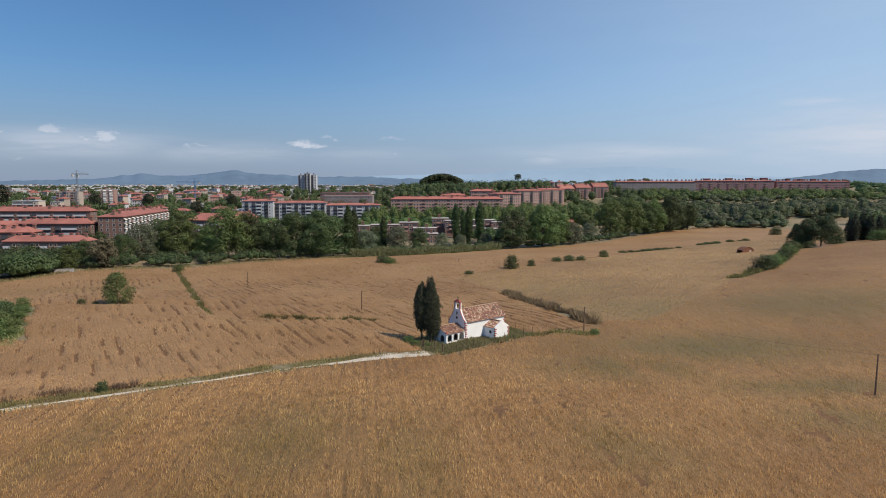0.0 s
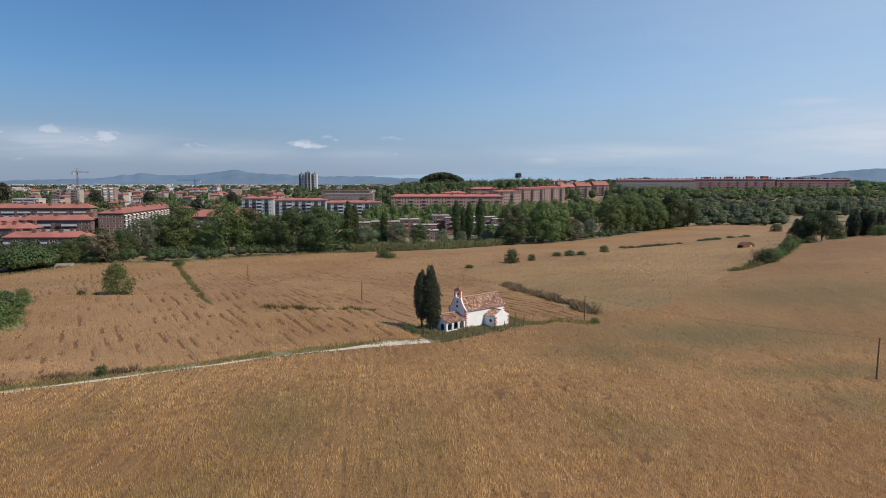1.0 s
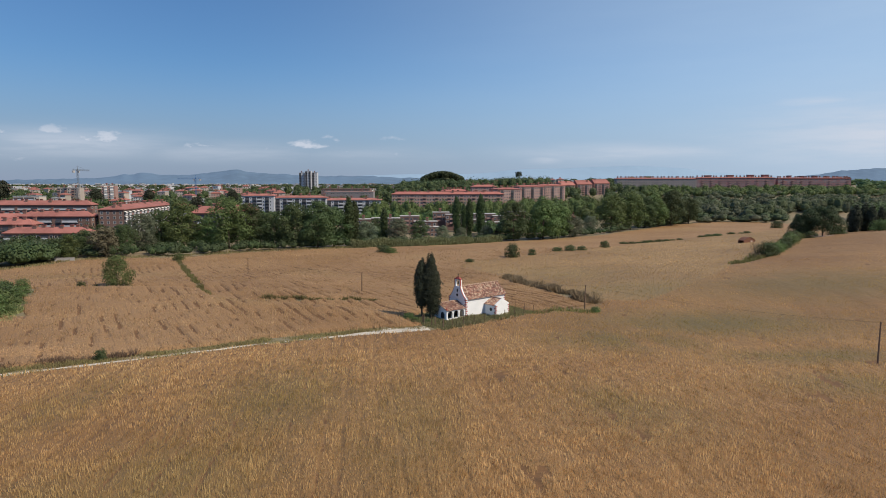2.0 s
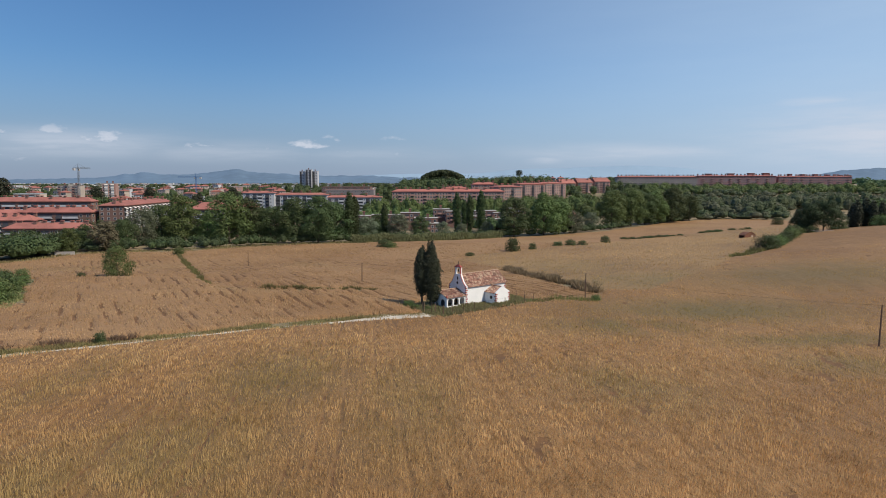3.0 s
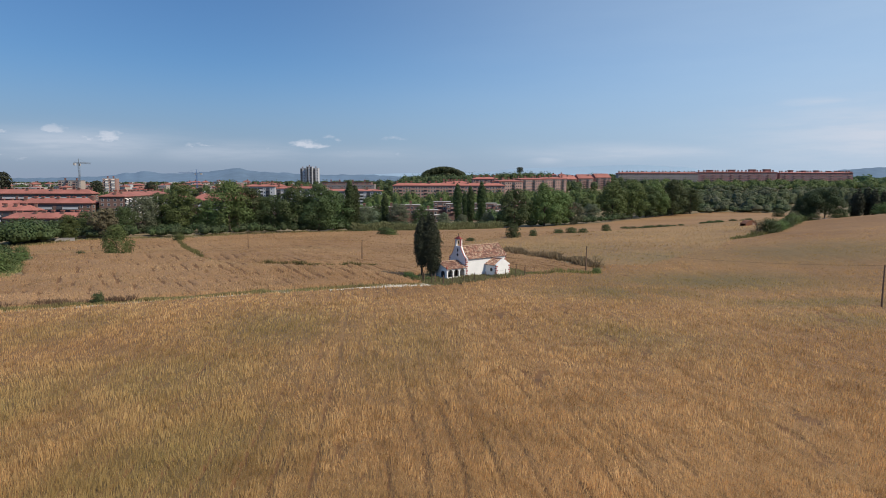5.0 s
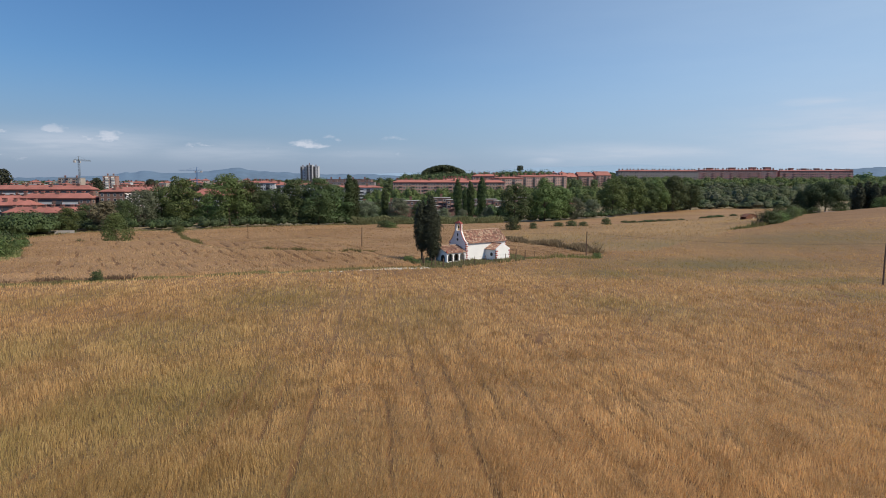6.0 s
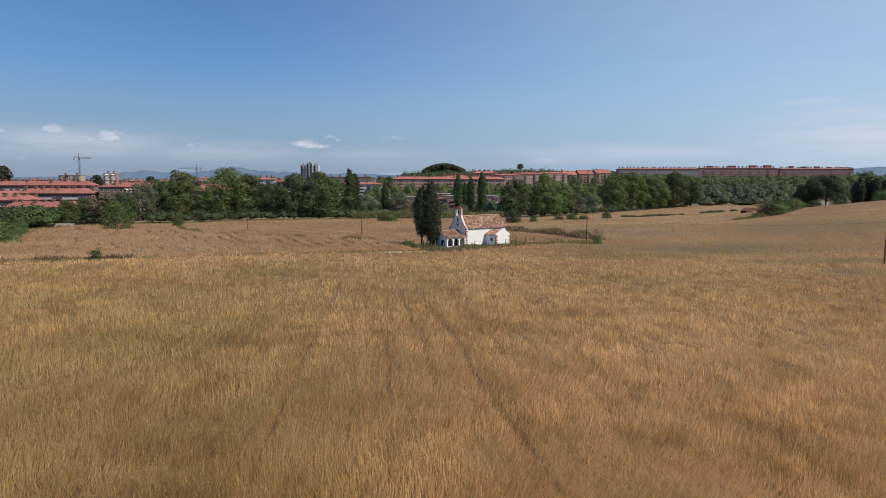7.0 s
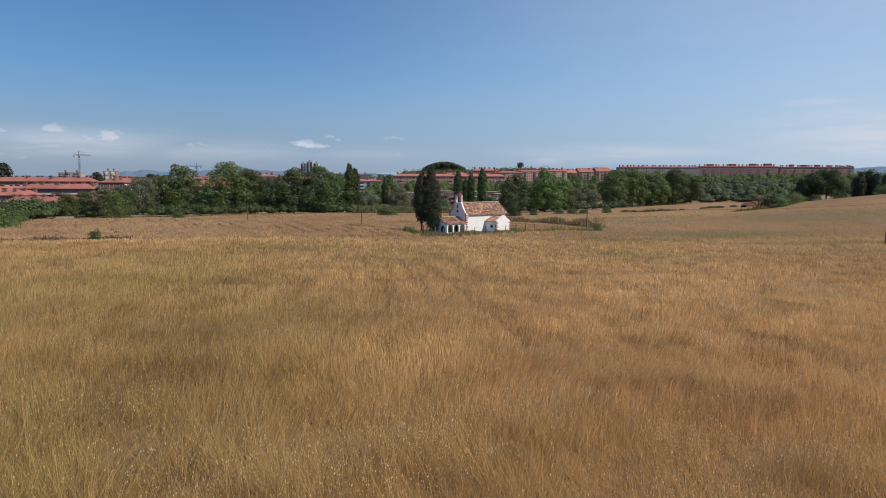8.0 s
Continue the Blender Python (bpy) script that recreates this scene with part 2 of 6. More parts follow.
M_CROP_FRONT = crop("ripe_corn_front", (0.208, 0.104, 0.033), (0.26, 0.136, 0.045), (0.10, 0.050, 0.017), (0.118, 0.084, 0.026), -7, WEED_SPOTS, greens=0.15, lodged_shade=0.34, laid_size=1.6, relief=0.3, rows_from=3.0, pales=((-5, 86, 55, 15, 0.38), (-42, 66, 18, 12, 0.25)), furrow_shade=0.5, row_size=2.2, row_len=0.016, start=0.54, sharp=0.66)
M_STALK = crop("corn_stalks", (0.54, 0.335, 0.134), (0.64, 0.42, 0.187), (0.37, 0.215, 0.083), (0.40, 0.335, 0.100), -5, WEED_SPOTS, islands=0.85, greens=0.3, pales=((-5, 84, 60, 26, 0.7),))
M_COVER_FRONT = crop("corn_tufts_front", (0.70, 0.425, 0.183), (0.79, 0.505, 0.235), (0.32, 0.175, 0.065), (0.36, 0.275, 0.092), -7, WEED_SPOTS, islands=0.2, greens=0.15, lodged_shade=0.62, laid_size=0.9, pales=((-5, 86, 55, 15, 0.3), (20, 62, 14, 12, 0.3)))
M_COVER_LEFT = crop("corn_tufts_far", (0.47, 0.30, 0.155), (0.56, 0.37, 0.20), (0.31, 0.19, 0.088), (0.37, 0.29, 0.12), -30, ((-120, 205, 30, 12, 0.2),), islands=0.25, greens=0.15, pales=((-60, 91, 8, 4, 0.9), (-30, 170, 10, 5, 0.4)))
M_CROP_LEFT = crop("ripe_corn_far", (0.25, 0.132, 0.048), (0.30, 0.167, 0.067), (0.11, 0.058, 0.022), (0.24, 0.19, 0.06), -31, ((-120, 205, 30, 12, 0.2),), greens=0.15, row_len=0.03, laid_turn=6, laid_size=2.4, furrow_shade=0.5, start=0.55, sharp=0.64, row_size=3.4, lodged_shade=0.2, relief=0.18, pales=((-60, 91, 8, 4, 0.7), (-30, 170, 10, 5, 0.4)))
M_COVER_RIGHT = crop("corn_tufts_pale", (0.52, 0.335, 0.150), (0.64, 0.43, 0.20), (0.36, 0.22, 0.09), (0.36, 0.28, 0.11), 40, ((55, 152, 26, 13, 0.7), (38, 190, 16, 30, 0.4)), islands=0.25, greens=0.3, pales=((120, 300, 50, 30, 0.6), (60, 230, 40, 20, 0.5)))
M_CROP_RIGHT = crop("ripe_corn_pale", (0.222, 0.124, 0.045), (0.29, 0.172, 0.064), (0.12, 0.066, 0.025), (0.145, 0.102, 0.036), 40, ((55, 152, 26, 13, 0.7), (38, 190, 16, 30, 0.4)), greens=0.3, relief=0.4, lodged_shade=0.5, pales=((120, 300, 50, 30, 0.6), (60, 230, 40, 20, 0.5)))
M_SOIL = plain("dry_grass_soil", (0.225, 0.165, 0.095), 0.95, 0.4, 0.03, 1.2, 0.6, stain=(0.125, 0.115, 0.058))
M_HILLGRASS = plain("rough_hill_grass", (0.12, 0.13, 0.065), 0.95, 0.35, 0.05, 0.6, 0.4)
# stems and soil, darkened: the shade deep in the gaps is in the colour
M_SHADED_STEMS = plain("shaded_stems_and_soil", (0.165, 0.080, 0.029), 0.95, 0.4, 0.6, 5.0, 0.6)
M_TRACK = plain("pale_gravel", (0.52, 0.45, 0.36), 0.95, 0.25, 0.5, 6, 0.5)
M_GRASS = leafy("verge_grass", (0.14, 0.175, 0.05), (0.33, 0.30, 0.115), 0.4)
M_YARD = leafy("yard_grass", (0.20, 0.215, 0.085), (0.40, 0.37, 0.18), 0.4)
M_VERGE = leafy("dry_verge", (0.17, 0.155, 0.06), (0.36, 0.27, 0.13), 0.4)
M_DRYBRUSH = leafy("dry_brush", (0.19, 0.135, 0.08), (0.34, 0.25, 0.145), 0.3)
# blue added to M_LEAF and M_LEAF_BRIGHT to stand in for haze
M_LEAF = leafy("broad_leaves", (0.048, 0.075, 0.030), (0.108, 0.142, 0.056), 0.28)
# leaf green darkened for shade under the stream trees; also on hilltop pines
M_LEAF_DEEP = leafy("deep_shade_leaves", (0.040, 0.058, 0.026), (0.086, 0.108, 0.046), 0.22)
M_LEAF_BRIGHT = leafy("bright_leaves", (0.070, 0.110, 0.036), (0.158, 0.200, 0.068), 0.32)
M_SLOPE = leafy("slope_scrub_leaves", (0.050, 0.070, 0.032), (0.115, 0.135, 0.060), 0.25, other=(0.105, 0.110, 0.065))
M_LEAF_GREY = leafy("silvery_leaves", (0.095, 0.115, 0.068), (0.19, 0.21, 0.13), 0.28)
M_LEAF_BROWN = leafy("brownish_leaves", (0.10, 0.085, 0.05), (0.17, 0.14, 0.085), 0.25)
M_LEAF_DARK = leafy("dark_needles", (0.026, 0.031, 0.018), (0.056, 0.060, 0.034), 0.12)
M_PINE = leafy("pine_needles", (0.026, 0.042, 0.017), (0.06, 0.078, 0.03), 0.12)
M_POPLAR = leafy("poplar_leaves", (0.03, 0.05, 0.018), (0.075, 0.10, 0.036), 0.18)
M_REED = leafy("green_cane", (0.11, 0.13, 0.055), (0.23, 0.235, 0.11), 0.3)
M_BARK = plain("bark", (0.10, 0.075, 0.05), 0.9, 0.4, 2, 20, 0.8)
M_DEADWOOD = plain("bleached_wood", (0.40, 0.33, 0.28), 0.9, 0.3, 1.5, 12, 0.3)
M_PLASTER = plain("whitewash", (0.80, 0.79, 0.77), 0.85, 0.10, 0.5, 8, 0.15)
M_REDTRIM = plain("red_brick_trim", (0.36, 0.075, 0.06), 0.8, 0.25, 3, 20, 0.3)
M_TILE = old_tiles()
# black for the iron cross and for opening shade laid on solid walls
M_BLACK = plain("black_iron_and_shade", (0.02, 0.02, 0.022), 0.6, 0.2, 1, 5, 0.0)
M_BRONZE = plain("bronze", (0.10, 0.07, 0.03), 0.4, 0.3, 3, 9, 0.1, metal=0.9)
M_WOOD = plain("weathered_pole_wood", (0.15, 0.09, 0.058), 0.9, 0.3, 1.5, 20, 0.4)
M_WIRE = plain("cable", (0.03, 0.03, 0.03), 0.6, 0.1, 2, 8, 0.0)
M_REDROOF = plain("terracotta_roof", (0.35, 0.13, 0.10), 0.85, 0.35, 0.12, 2.5, 0.3, per_object=0.25)
M_PINKROOF = plain("dark_red_roof", (0.36, 0.125, 0.095), 0.85, 0.22, 0.12, 2.5, 0.3, per_object=0.2)
M_BRICKDARK = plain("brown_brick", (0.185, 0.108, 0.088), 0.9, 0.15, 0.15, 2.0, 0.2)
M_BRICKPINK = plain("pink_brick", (0.38, 0.225, 0.19), 0.9, 0.12, 0.1, 2.0, 0.2, per_object=0.1)
M_BRICKRED = plain("red_brick", (0.29, 0.135, 0.135), 0.9, 0.12, 0.1, 2.0, 0.2, per_object=0.1)
M_GREYRENDER = plain("grey_brick", (0.22, 0.19, 0.19), 0.9, 0.12, 0.1, 2.0, 0.2)
M_WHITEWALL = plain("pale_render", (0.50, 0.50, 0.52), 0.85, 0.10, 0.1, 2.0, 0.1)
M_CREAM = plain("cream_render", (0.44, 0.365, 0.31), 0.85, 0.15, 0.1, 2.0, 0.1, per_object=0.5)
M_PARAPET = plain("balcony_parapet", (0.50, 0.50, 0.52), 0.8, 0.15, 0.5, 3, 0.1, per_object=0.15)
# flat dark tone for door glazing and the shade of a balcony recess
M_RECESS_SHADE = plain("balcony_recess_shade", (0.07, 0.07, 0.08), 0.7, 0.3, 0.5, 3, 0.0, per_object=0.4)
M_COPING = plain("pale_coping", (0.44, 0.40, 0.37), 0.85, 0.15, 1, 6, 0.1)
M_AWNING = plain("pale_awning", (0.72, 0.68, 0.62), 0.85, 0.1, 1, 6, 0.1)
M_PANE = glass_pane("window_glass", (0.035, 0.04, 0.05))
M_FRAME = plain("window_frame", (0.55, 0.54, 0.52), 0.6, 0.1, 2, 9, 0.0)
M_CRANE = plain("painted_steel", (0.17, 0.19, 0.22), 0.5, 0.2, 1, 5, 0.0)
M_CRANEBLUE = plain("blue_painted_steel", (0.07, 0.16, 0.34), 0.5, 0.2, 1, 5, 0.0)
M_FARWALL = plain("distant_walls", (0.52, 0.49, 0.47), 0.9, 0.35, 0.006, 0.05, 0.0)
# air haze is mixed into both hill colours: blue, then paler farther off
M_HILL_HAZE = plain("haze_tinted_hills", (0.112, 0.172, 0.245), 1.0, 0.2, 0.002, 0.02, 0.0)
M_RANGE_HAZE = plain("haze_tinted_range", (0.25, 0.345, 0.44), 1.0, 0.05, 0.001, 0.01, 0.0)
M_RUIN = plain("ruined_earth_wall", (0.20, 0.085, 0.05), 0.95, 0.4, 0.8, 5, 0.6)


# ---- mesh helpers ----
def link_mesh(name, verts, faces, mats, parent=None, smooth=False):
    me = bpy.data.meshes.new(name)
    me.from_pydata([tuple(v) for v in verts], [], [tuple(f) for f in faces])
    for m in (mats if isinstance(mats, (list, tuple)) else [mats]):
        me.materials.append(m)
    if smooth:
        me.polygons.foreach_set("use_smooth", [True] * len(me.polygons))
    ob = new(name, me)
    ob.parent = parent
    return ob


def quad_mesh(name, co, mat, n=4, smooth=False):
    """A mesh of loose n-gons from an array of corners (count, n, 3)."""
    me = bpy.data.meshes.new(name)
    k = len(co)
    me.vertices.add(k * n)
    me.vertices.foreach_set("co", np.ascontiguousarray(co, dtype=np.float32).ravel())
    me.loops.add(k * n)
    me.loops.foreach_set("vertex_index", np.arange(k * n, dtype=np.int32))
    me.polygons.add(k)
    me.polygons.foreach_set("loop_start", np.arange(0, k * n, n, dtype=np.int32))
    me.polygons.foreach_set("loop_total", np.full(k, n, dtype=np.int32))
    me.materials.append(mat)
    me.update(calc_edges=True)
    return me


def grid_mesh(name, X, Y, Z, mat, keep=None, smooth=True):
    r, c = X.shape
    me = bpy.data.meshes.new(name)
    idx = np.arange(r * c).reshape(r, c)
    q = np.stack([idx[:-1, :-1], idx[:-1, 1:], idx[1:, 1:], idx[1:, :-1]], -1)
    q = q[keep] if keep is not None else q.reshape(-1, 4)
    used, inv = np.unique(q, return_inverse=True)
    co = np.stack([X.ravel(), Y.ravel(), Z.ravel()], -1)[used]
    k = len(q)
    me.vertices.add(len(used))
    me.vertices.foreach_set("co", np.ascontiguousarray(co, dtype=np.float32).ravel())
    me.loops.add(k * 4)
    me.loops.foreach_set("vertex_index", inv.ravel().astype(np.int32))
    me.polygons.add(k)
    me.polygons.foreach_set("loop_start", np.arange(0, k * 4, 4, dtype=np.int32))
    me.polygons.foreach_set("loop_total", np.full(k, 4, dtype=np.int32))
    me.polygons.foreach_set("use_smooth", np.full(k, smooth))
    me.materials.append(mat)
    me.update(calc_edges=True)
    return me


def part(name, bm, material, parent, label=""):
    me = bpy.data.meshes.new(name)
    bm.to_mesh(me)
    bm.free()
    for m in (material if isinstance(material, (list, tuple)) else [material]):
        me.materials.append(m)
    ob = new(name, me)
    ob.parent = parent
    return tagged(ob, label)


def share(name, me, parent, m):
    ob = new(name, me)
    ob.parent = parent
    ob.matrix_local = m
    return ob


def empty(name, m, label, category, group="", kind=""):
    ob = new(name)
    ob.matrix_world = m
    return tagged(ob, label, category, group, kind)


def box(bm, x0, x1, y0, y1, z0, z1, mat=0):
    vs = [bm.verts.new(p) for p in ((x0, y0, z0), (x1, y0, z0), (x1, y1, z0), (x0, y1, z0), (x0, y0, z1), (x1, y0, z1), (x1, y1, z1), (x0, y1, z1))]
    for f in ((0, 3, 2, 1), (4, 5, 6, 7), (0, 1, 5, 4), (1, 2, 6, 5), (2, 3, 7, 6), (3, 0, 4, 7)):
        bm.faces.new([vs[i] for i in f]).material_index = mat
    return vs


def tube(bm, pts, radii, sides=7, mat=0):
    rings = []
    for i, (p, r) in enumerate(zip(pts, radii)):
        p = Vector(p)
        d = (Vector(pts[min(i + 1, len(pts) - 1)]) - Vector(pts[max(i - 1, 0)])).normalized()
        a = d.orthogonal().normalized()
        b = d.cross(a)
        rings.append([bm.verts.new(p + r * (math.cos(t) * a + math.sin(t) * b)) for t in (2 * math.pi * k / sides for k in range(sides))])
    for u, v in zip(rings, rings[1:]):
        for k in range(sides):
            bm.faces.new((u[k], u[(k + 1) % sides], v[(k + 1) % sides], v[k])).material_index = mat
    bm.faces.new(rings[0][::-1]).material_index = mat
    bm.faces.new(rings[-1]).material_index = mat


def prism(bm, outline, axis, a, b, mat=0):
    """An outline of (s, z) pushed through from a to b along x or y."""
    at = (lambda s, z, d: (d, s, z)) if axis == "x" else (lambda s, z, d: (s, d, z))
    lo = [bm.verts.new(at(s, z, a)) for s, z in outline]
    hi = [bm.verts.new(at(s, z, b)) for s, z in outline]
    n = len(outline)
    for k in range(n):
        bm.faces.new((lo[k], lo[(k + 1) % n], hi[(k + 1) % n], hi[k])).material_index = mat
    bm.faces.new(lo[::-1]).material_index = mat
    bm.faces.new(hi).material_index = mat


def finish(bm):
    bmesh.ops.recalc_face_normals(bm, faces=bm.faces)
    return bm


# ---- lie of the land ----
ROWS_Y = np.array([-900, 0, 20, 40, 60, 85, 110, 130, 155, 185, 220, 260, 310, 380, 490, 600, 750, 950, 1400, 2500, 6000], float)
COLS_U = np.array([-1, -0.5, 0, 0.5, 1], float)
LEVELS = np.array([
    [7, 7, 7, 6, 6], [7.4, 7.0, 6.6, 6.2, 5.4], [6.3, 6.0, 5.5, 5.1, 4.2], [4.8, 4.8, 4.1, 3.7, 2.9],
    [3.3, 3.6, 2.9, 2.4, 2.1], [1.9, 2.2, 1.6, 1.4, 1.9], [1.3, 1.1, 0.4, 0.3, 1.3], [1.2, 1.2, 0.7, 0.3, 2.1],
    [0.2, 0.8, -0.7, 1.3, 4.7], [-2.8, -1.3, -1.6, 0.7, 6.0], [-5.9, -4.4, -3.2, -1.2, 7.1], [-5.7, -4.2, -3.7, -2.0, 8.0],
    [-5.2, -4.3, -4.5, -4.3, 5.2], [-12, -11, -9, -5.0, 0.0], [-10, -8, -8, -6.0, -4], [-6, -5, -5, -2, 3],
    [0, 0, 2, 6, 9], [4, 5, 12, 20, 15], [10, 11, 18, 36, 20], [14, 14, 14, 14, 14], [14, 14, 14, 14, 14]], float)


def _level(x, y):
    u = np.clip(x / (0.72 * np.maximum(y, 0) + 14), -1, 1)
    i = np.clip(np.searchsorted(ROWS_Y, y) - 1, 0, len(ROWS_Y) - 2)
    j = np.clip(np.searchsorted(COLS_U, u) - 1, 0, len(COLS_U) - 2)
    f = (y - ROWS_Y[i]) / (ROWS_Y[i + 1] - ROWS_Y[i])
    g = (u - COLS_U[j]) / (COLS_U[j + 1] - COLS_U[j])
    return (LEVELS[i, j] * (1 - f) * (1 - g) + LEVELS[i + 1, j] * f * (1 - g)
            + LEVELS[i, j + 1] * (1 - f) * g + LEVELS[i + 1, j + 1] * f * g)


def to_line(x, y, line):
    """Distance to a line on the plan, and the side (positive: to its left)."""
    best, side = np.full(np.shape(x), 1e9), np.zeros(np.shape(x))
    for (ax, ay), (bx, by) in zip(line, line[1:]):
        dx, dy = bx - ax, by - ay
        t = np.clip(((x - ax) * dx + (y - ay) * dy) / (dx * dx + dy * dy), 0, 1)
        d = np.hypot(x - ax - t * dx, y - ay - t * dy)
        s = dx * (y - ay) - dy * (x - ax)
        side = np.where(d < best, s, side)
        best = np.minimum(best, d)
    return best, side


TERRACE_LINE = [(-112, 159), (-84, 159), (-63, 156.5), (-48, 139), (-21, 130.5), (-7, 125)]


def terrace(x, y):
    """A low bank: the land in front stands a little higher and drops away behind."""
    d, side = to_line(x, y, TERRACE_LINE)
    q = np.where(side > 0, d, -d)
    ends = np.clip((x + 118) / 12, 0, 1) * np.clip((-5 - x) / 14, 0, 1)
    return ends * (0.6 * np.exp(-((q + 3.5) / 5) ** 2) - 1.1 * np.exp(-((q - 5) / 5) ** 2))


def crop_top(x, y):
    """Height of the ripe crop's top over the plan."""
    x, y = np.asarray(x, float), np.asarray(y, float)
    r = 4 + 0.05 * np.abs(y)
    return (2 * _level(x, y) + _level(x - r, y) + _level(x + r, y) + _level(x, y - r) + _level(x, y + r)) / 6 + terrace(x, y)


def soil(x, y):
    return crop_top(x, y) - 0.6


# ---- ground ----
def build_ground():
    side = 200 * np.geomspace(1, 27.5, 50)[1:]
    gx = np.concatenate([-side[::-1], np.arange(-200, 200.1, 2.0), side])
    gy = np.concatenate([np.linspace(-900, -20, 23), np.arange(-10, 330, 2.5), 330 * np.geomspace(1, 4950 / 330, 90)])
    X, Y = np.meshgrid(gx, gy)
    Z = soil(X, Y)
    tagged(new("ground", grid_mesh("ground", X, Y, Z, M_SOIL)), "dry grassy ground sloping down to a wooded stream and the town", "ground", kind="structure")


build_ground()

TRACK_LINE = [(-75, 70), (-56.5, 79), (-49.8, 83.4), (-42.5, 87.8), (-36.3, 92.3), (-29.7, 98), (-17.6, 105.6), (-9.3, 109.8), (-2.5, 112.2)]
HEDGE_LINE = [(93.7, 200.6), (107.9, 214.4), (122.6, 231.5), (160.6, 288.9)]
BRUSH_LINE = [(18.2, 184), (22.5, 169), (27.6, 154.5), (30.8, 143), (33.2, 137.2)]
DITCH_LINE = [(-107, 254), (-91, 223), (-69, 175), (-53.2, 144)]
THIN_LINE = [(-43, 146), (-28.8, 144.5), (-14, 142)]
SWALE_LINE = [(17.5, 125), (26, 128.5), (31, 126.5)]
FAR_EDGE = [(-175, 215), (-163, 234), (-150, 262), (-109, 266), (-88, 282), (-58, 300), (-28, 311), (-6, 330), (28, 364), (60, 380),
            (101, 404), (176, 493), (217, 516), (251, 511), (300, 470), (500, 440)]


CHAPEL_AT, CHAPEL_TURN = (4.48, 122.4), 40.0


def in_chapel_frame(x, y):
    c, s = math.cos(radians(CHAPEL_TURN)), math.sin(radians(CHAPEL_TURN))
    dx, dy = x - CHAPEL_AT[0], y - CHAPEL_AT[1]
    return dx * c + dy * s, -dx * s + dy * c


def cropped(x, y):
    """How far inside the sown land a place lies, in metres (negative: not sown)."""
    d, s = to_line(x, y, TRACK_LINE)
    inside = d - np.where(s > 0, 3.0, 1.1)
    a, b = in_chapel_frame(x, y)
    yard = np.maximum(np.maximum(-10.5 - a, a - 14.5), np.maximum(-5.6 - b, b - 8.0))
    inside = np.minimum(inside, yard)
    for line, w in ((HEDGE_LINE, 2.6), (BRUSH_LINE, 1.3), (DITCH_LINE, 0.5), (THIN_LINE, 0.3)):
        inside = np.minimum(inside, to_line(x, y, line)[0] - w)
    fx, fy = np.array(FAR_EDGE).T
    inside = np.minimum(inside, (np.interp(x, fx, fy) - y) * 0.7)
    inside = np.minimum(inside, x - np.interp(y, [0, 110, 119, 141, 154, 170, 225, 300], [-400, -400, -80, -94, -99, -128, -165, -165]) + 2.5 * fbm(x, y, 7, 41, 3))
    return inside


def which_field(x, y):
    """0: the field in front, 1: beyond the track, 2: the pale one across the swale."""
    bx, by = np.array(TRACK_LINE + [(5, 114), (17, 124), (31, 127), (36, 139), (46, 139), (71, 168), (94, 200), (161, 289), (190, 330), (400, 420)]).T
    beyond = y > np.interp(x, bx, by)
    cy, cx = np.array([(0, 20), (125, 20), (137, 33), (184, 18), (226, 5), (238, 10), (253, 29), (281, 58), (301, 78), (337, 113), (366, 155), (385, 190), (420, 232), (600, 400)]).T
    return np.where(beyond, np.where(x < np.interp(y, cy, cx), 1, 2), 0)


def fbm(x, y, scale, seed, octaves=3):
    """Smooth value noise over the plan."""
    out, amp = np.zeros(np.shape(x)), 1.0
    rng = np.random.RandomState(seed)
    for k in range(octaves):
        table = rng.rand(256, 256)
        u, v = np.asarray(x) / scale + 61.3, np.asarray(y) / scale + 17.7
        i, j = np.floor(u).astype(int), np.floor(v).astype(int)
        f, g = u - i, v - j
        f, g = f * f * (3 - 2 * f), g * g * (3 - 2 * g)
        i0, j0, i1, j1 = i % 256, j % 256, (i + 1) % 256, (j + 1) % 256
        out += amp * (table[i0, j0] * (1 - f) * (1 - g) + table[i1, j0] * f * (1 - g) + table[i0, j1] * (1 - f) * g + table[i1, j1] * f * g - 0.5)
        amp, scale = amp * 0.5, scale * 0.5
    return out


def turned(x, y, deg):
    c, s = math.cos(radians(deg)), math.sin(radians(deg))
    return x * c + y * s, -x * s + y * c


def parted(x, y, deg, spacing, half, length, share_, seed, warp):
    """Drill rows that have parted here and there: narrow dark lanes along a bearing, 0 to 1."""
    a, b = turned(x, y, -deg)
    w = (a + warp * fbm(a, b, 14, seed, 2) + 0.25 * warp * fbm(a, b, 3, seed + 1, 2)) / spacing
    lane = np.floor(w)
    off = np.abs(w - lane - 0.5) * spacing
    here = fbm(lane * 7.31, b / length, 1.0, seed + 2, 2) + 0.5 * fbm(x, y, 25, seed + 3, 2)
    return np.clip(1.3 - off / half, 0, 1) * np.clip((here - share_) / 0.08, 0, 1)


def gaps(x, y, field):
    """Where the crop has parted or gone down, 0 to 1."""
    a, b = turned(x, y, 7)
    holes = np.clip((fbm(a, b * 0.3, 1.3, 11, 4) + 0.25 * fbm(x, y, 18, 31, 2) + 0.10 * np.clip((x - 5) / 25, -1, 1) - 0.46) / 0.12, 0, 1)
    front = np.maximum(holes, parted(x, y, -7, 1.7, 0.13, 16, 0.02, 81, 0.5) * (x < 12))
    left = np.maximum(parted(x, y, -30, 2.2, 0.31, 4, 0.04, 91, 1.2), np.clip((fbm(x, y, 1.7, 95, 3) - 0.5) / 0.1, 0, 1))
    return np.where(field == 0, front, np.where(field == 1, left, 0))


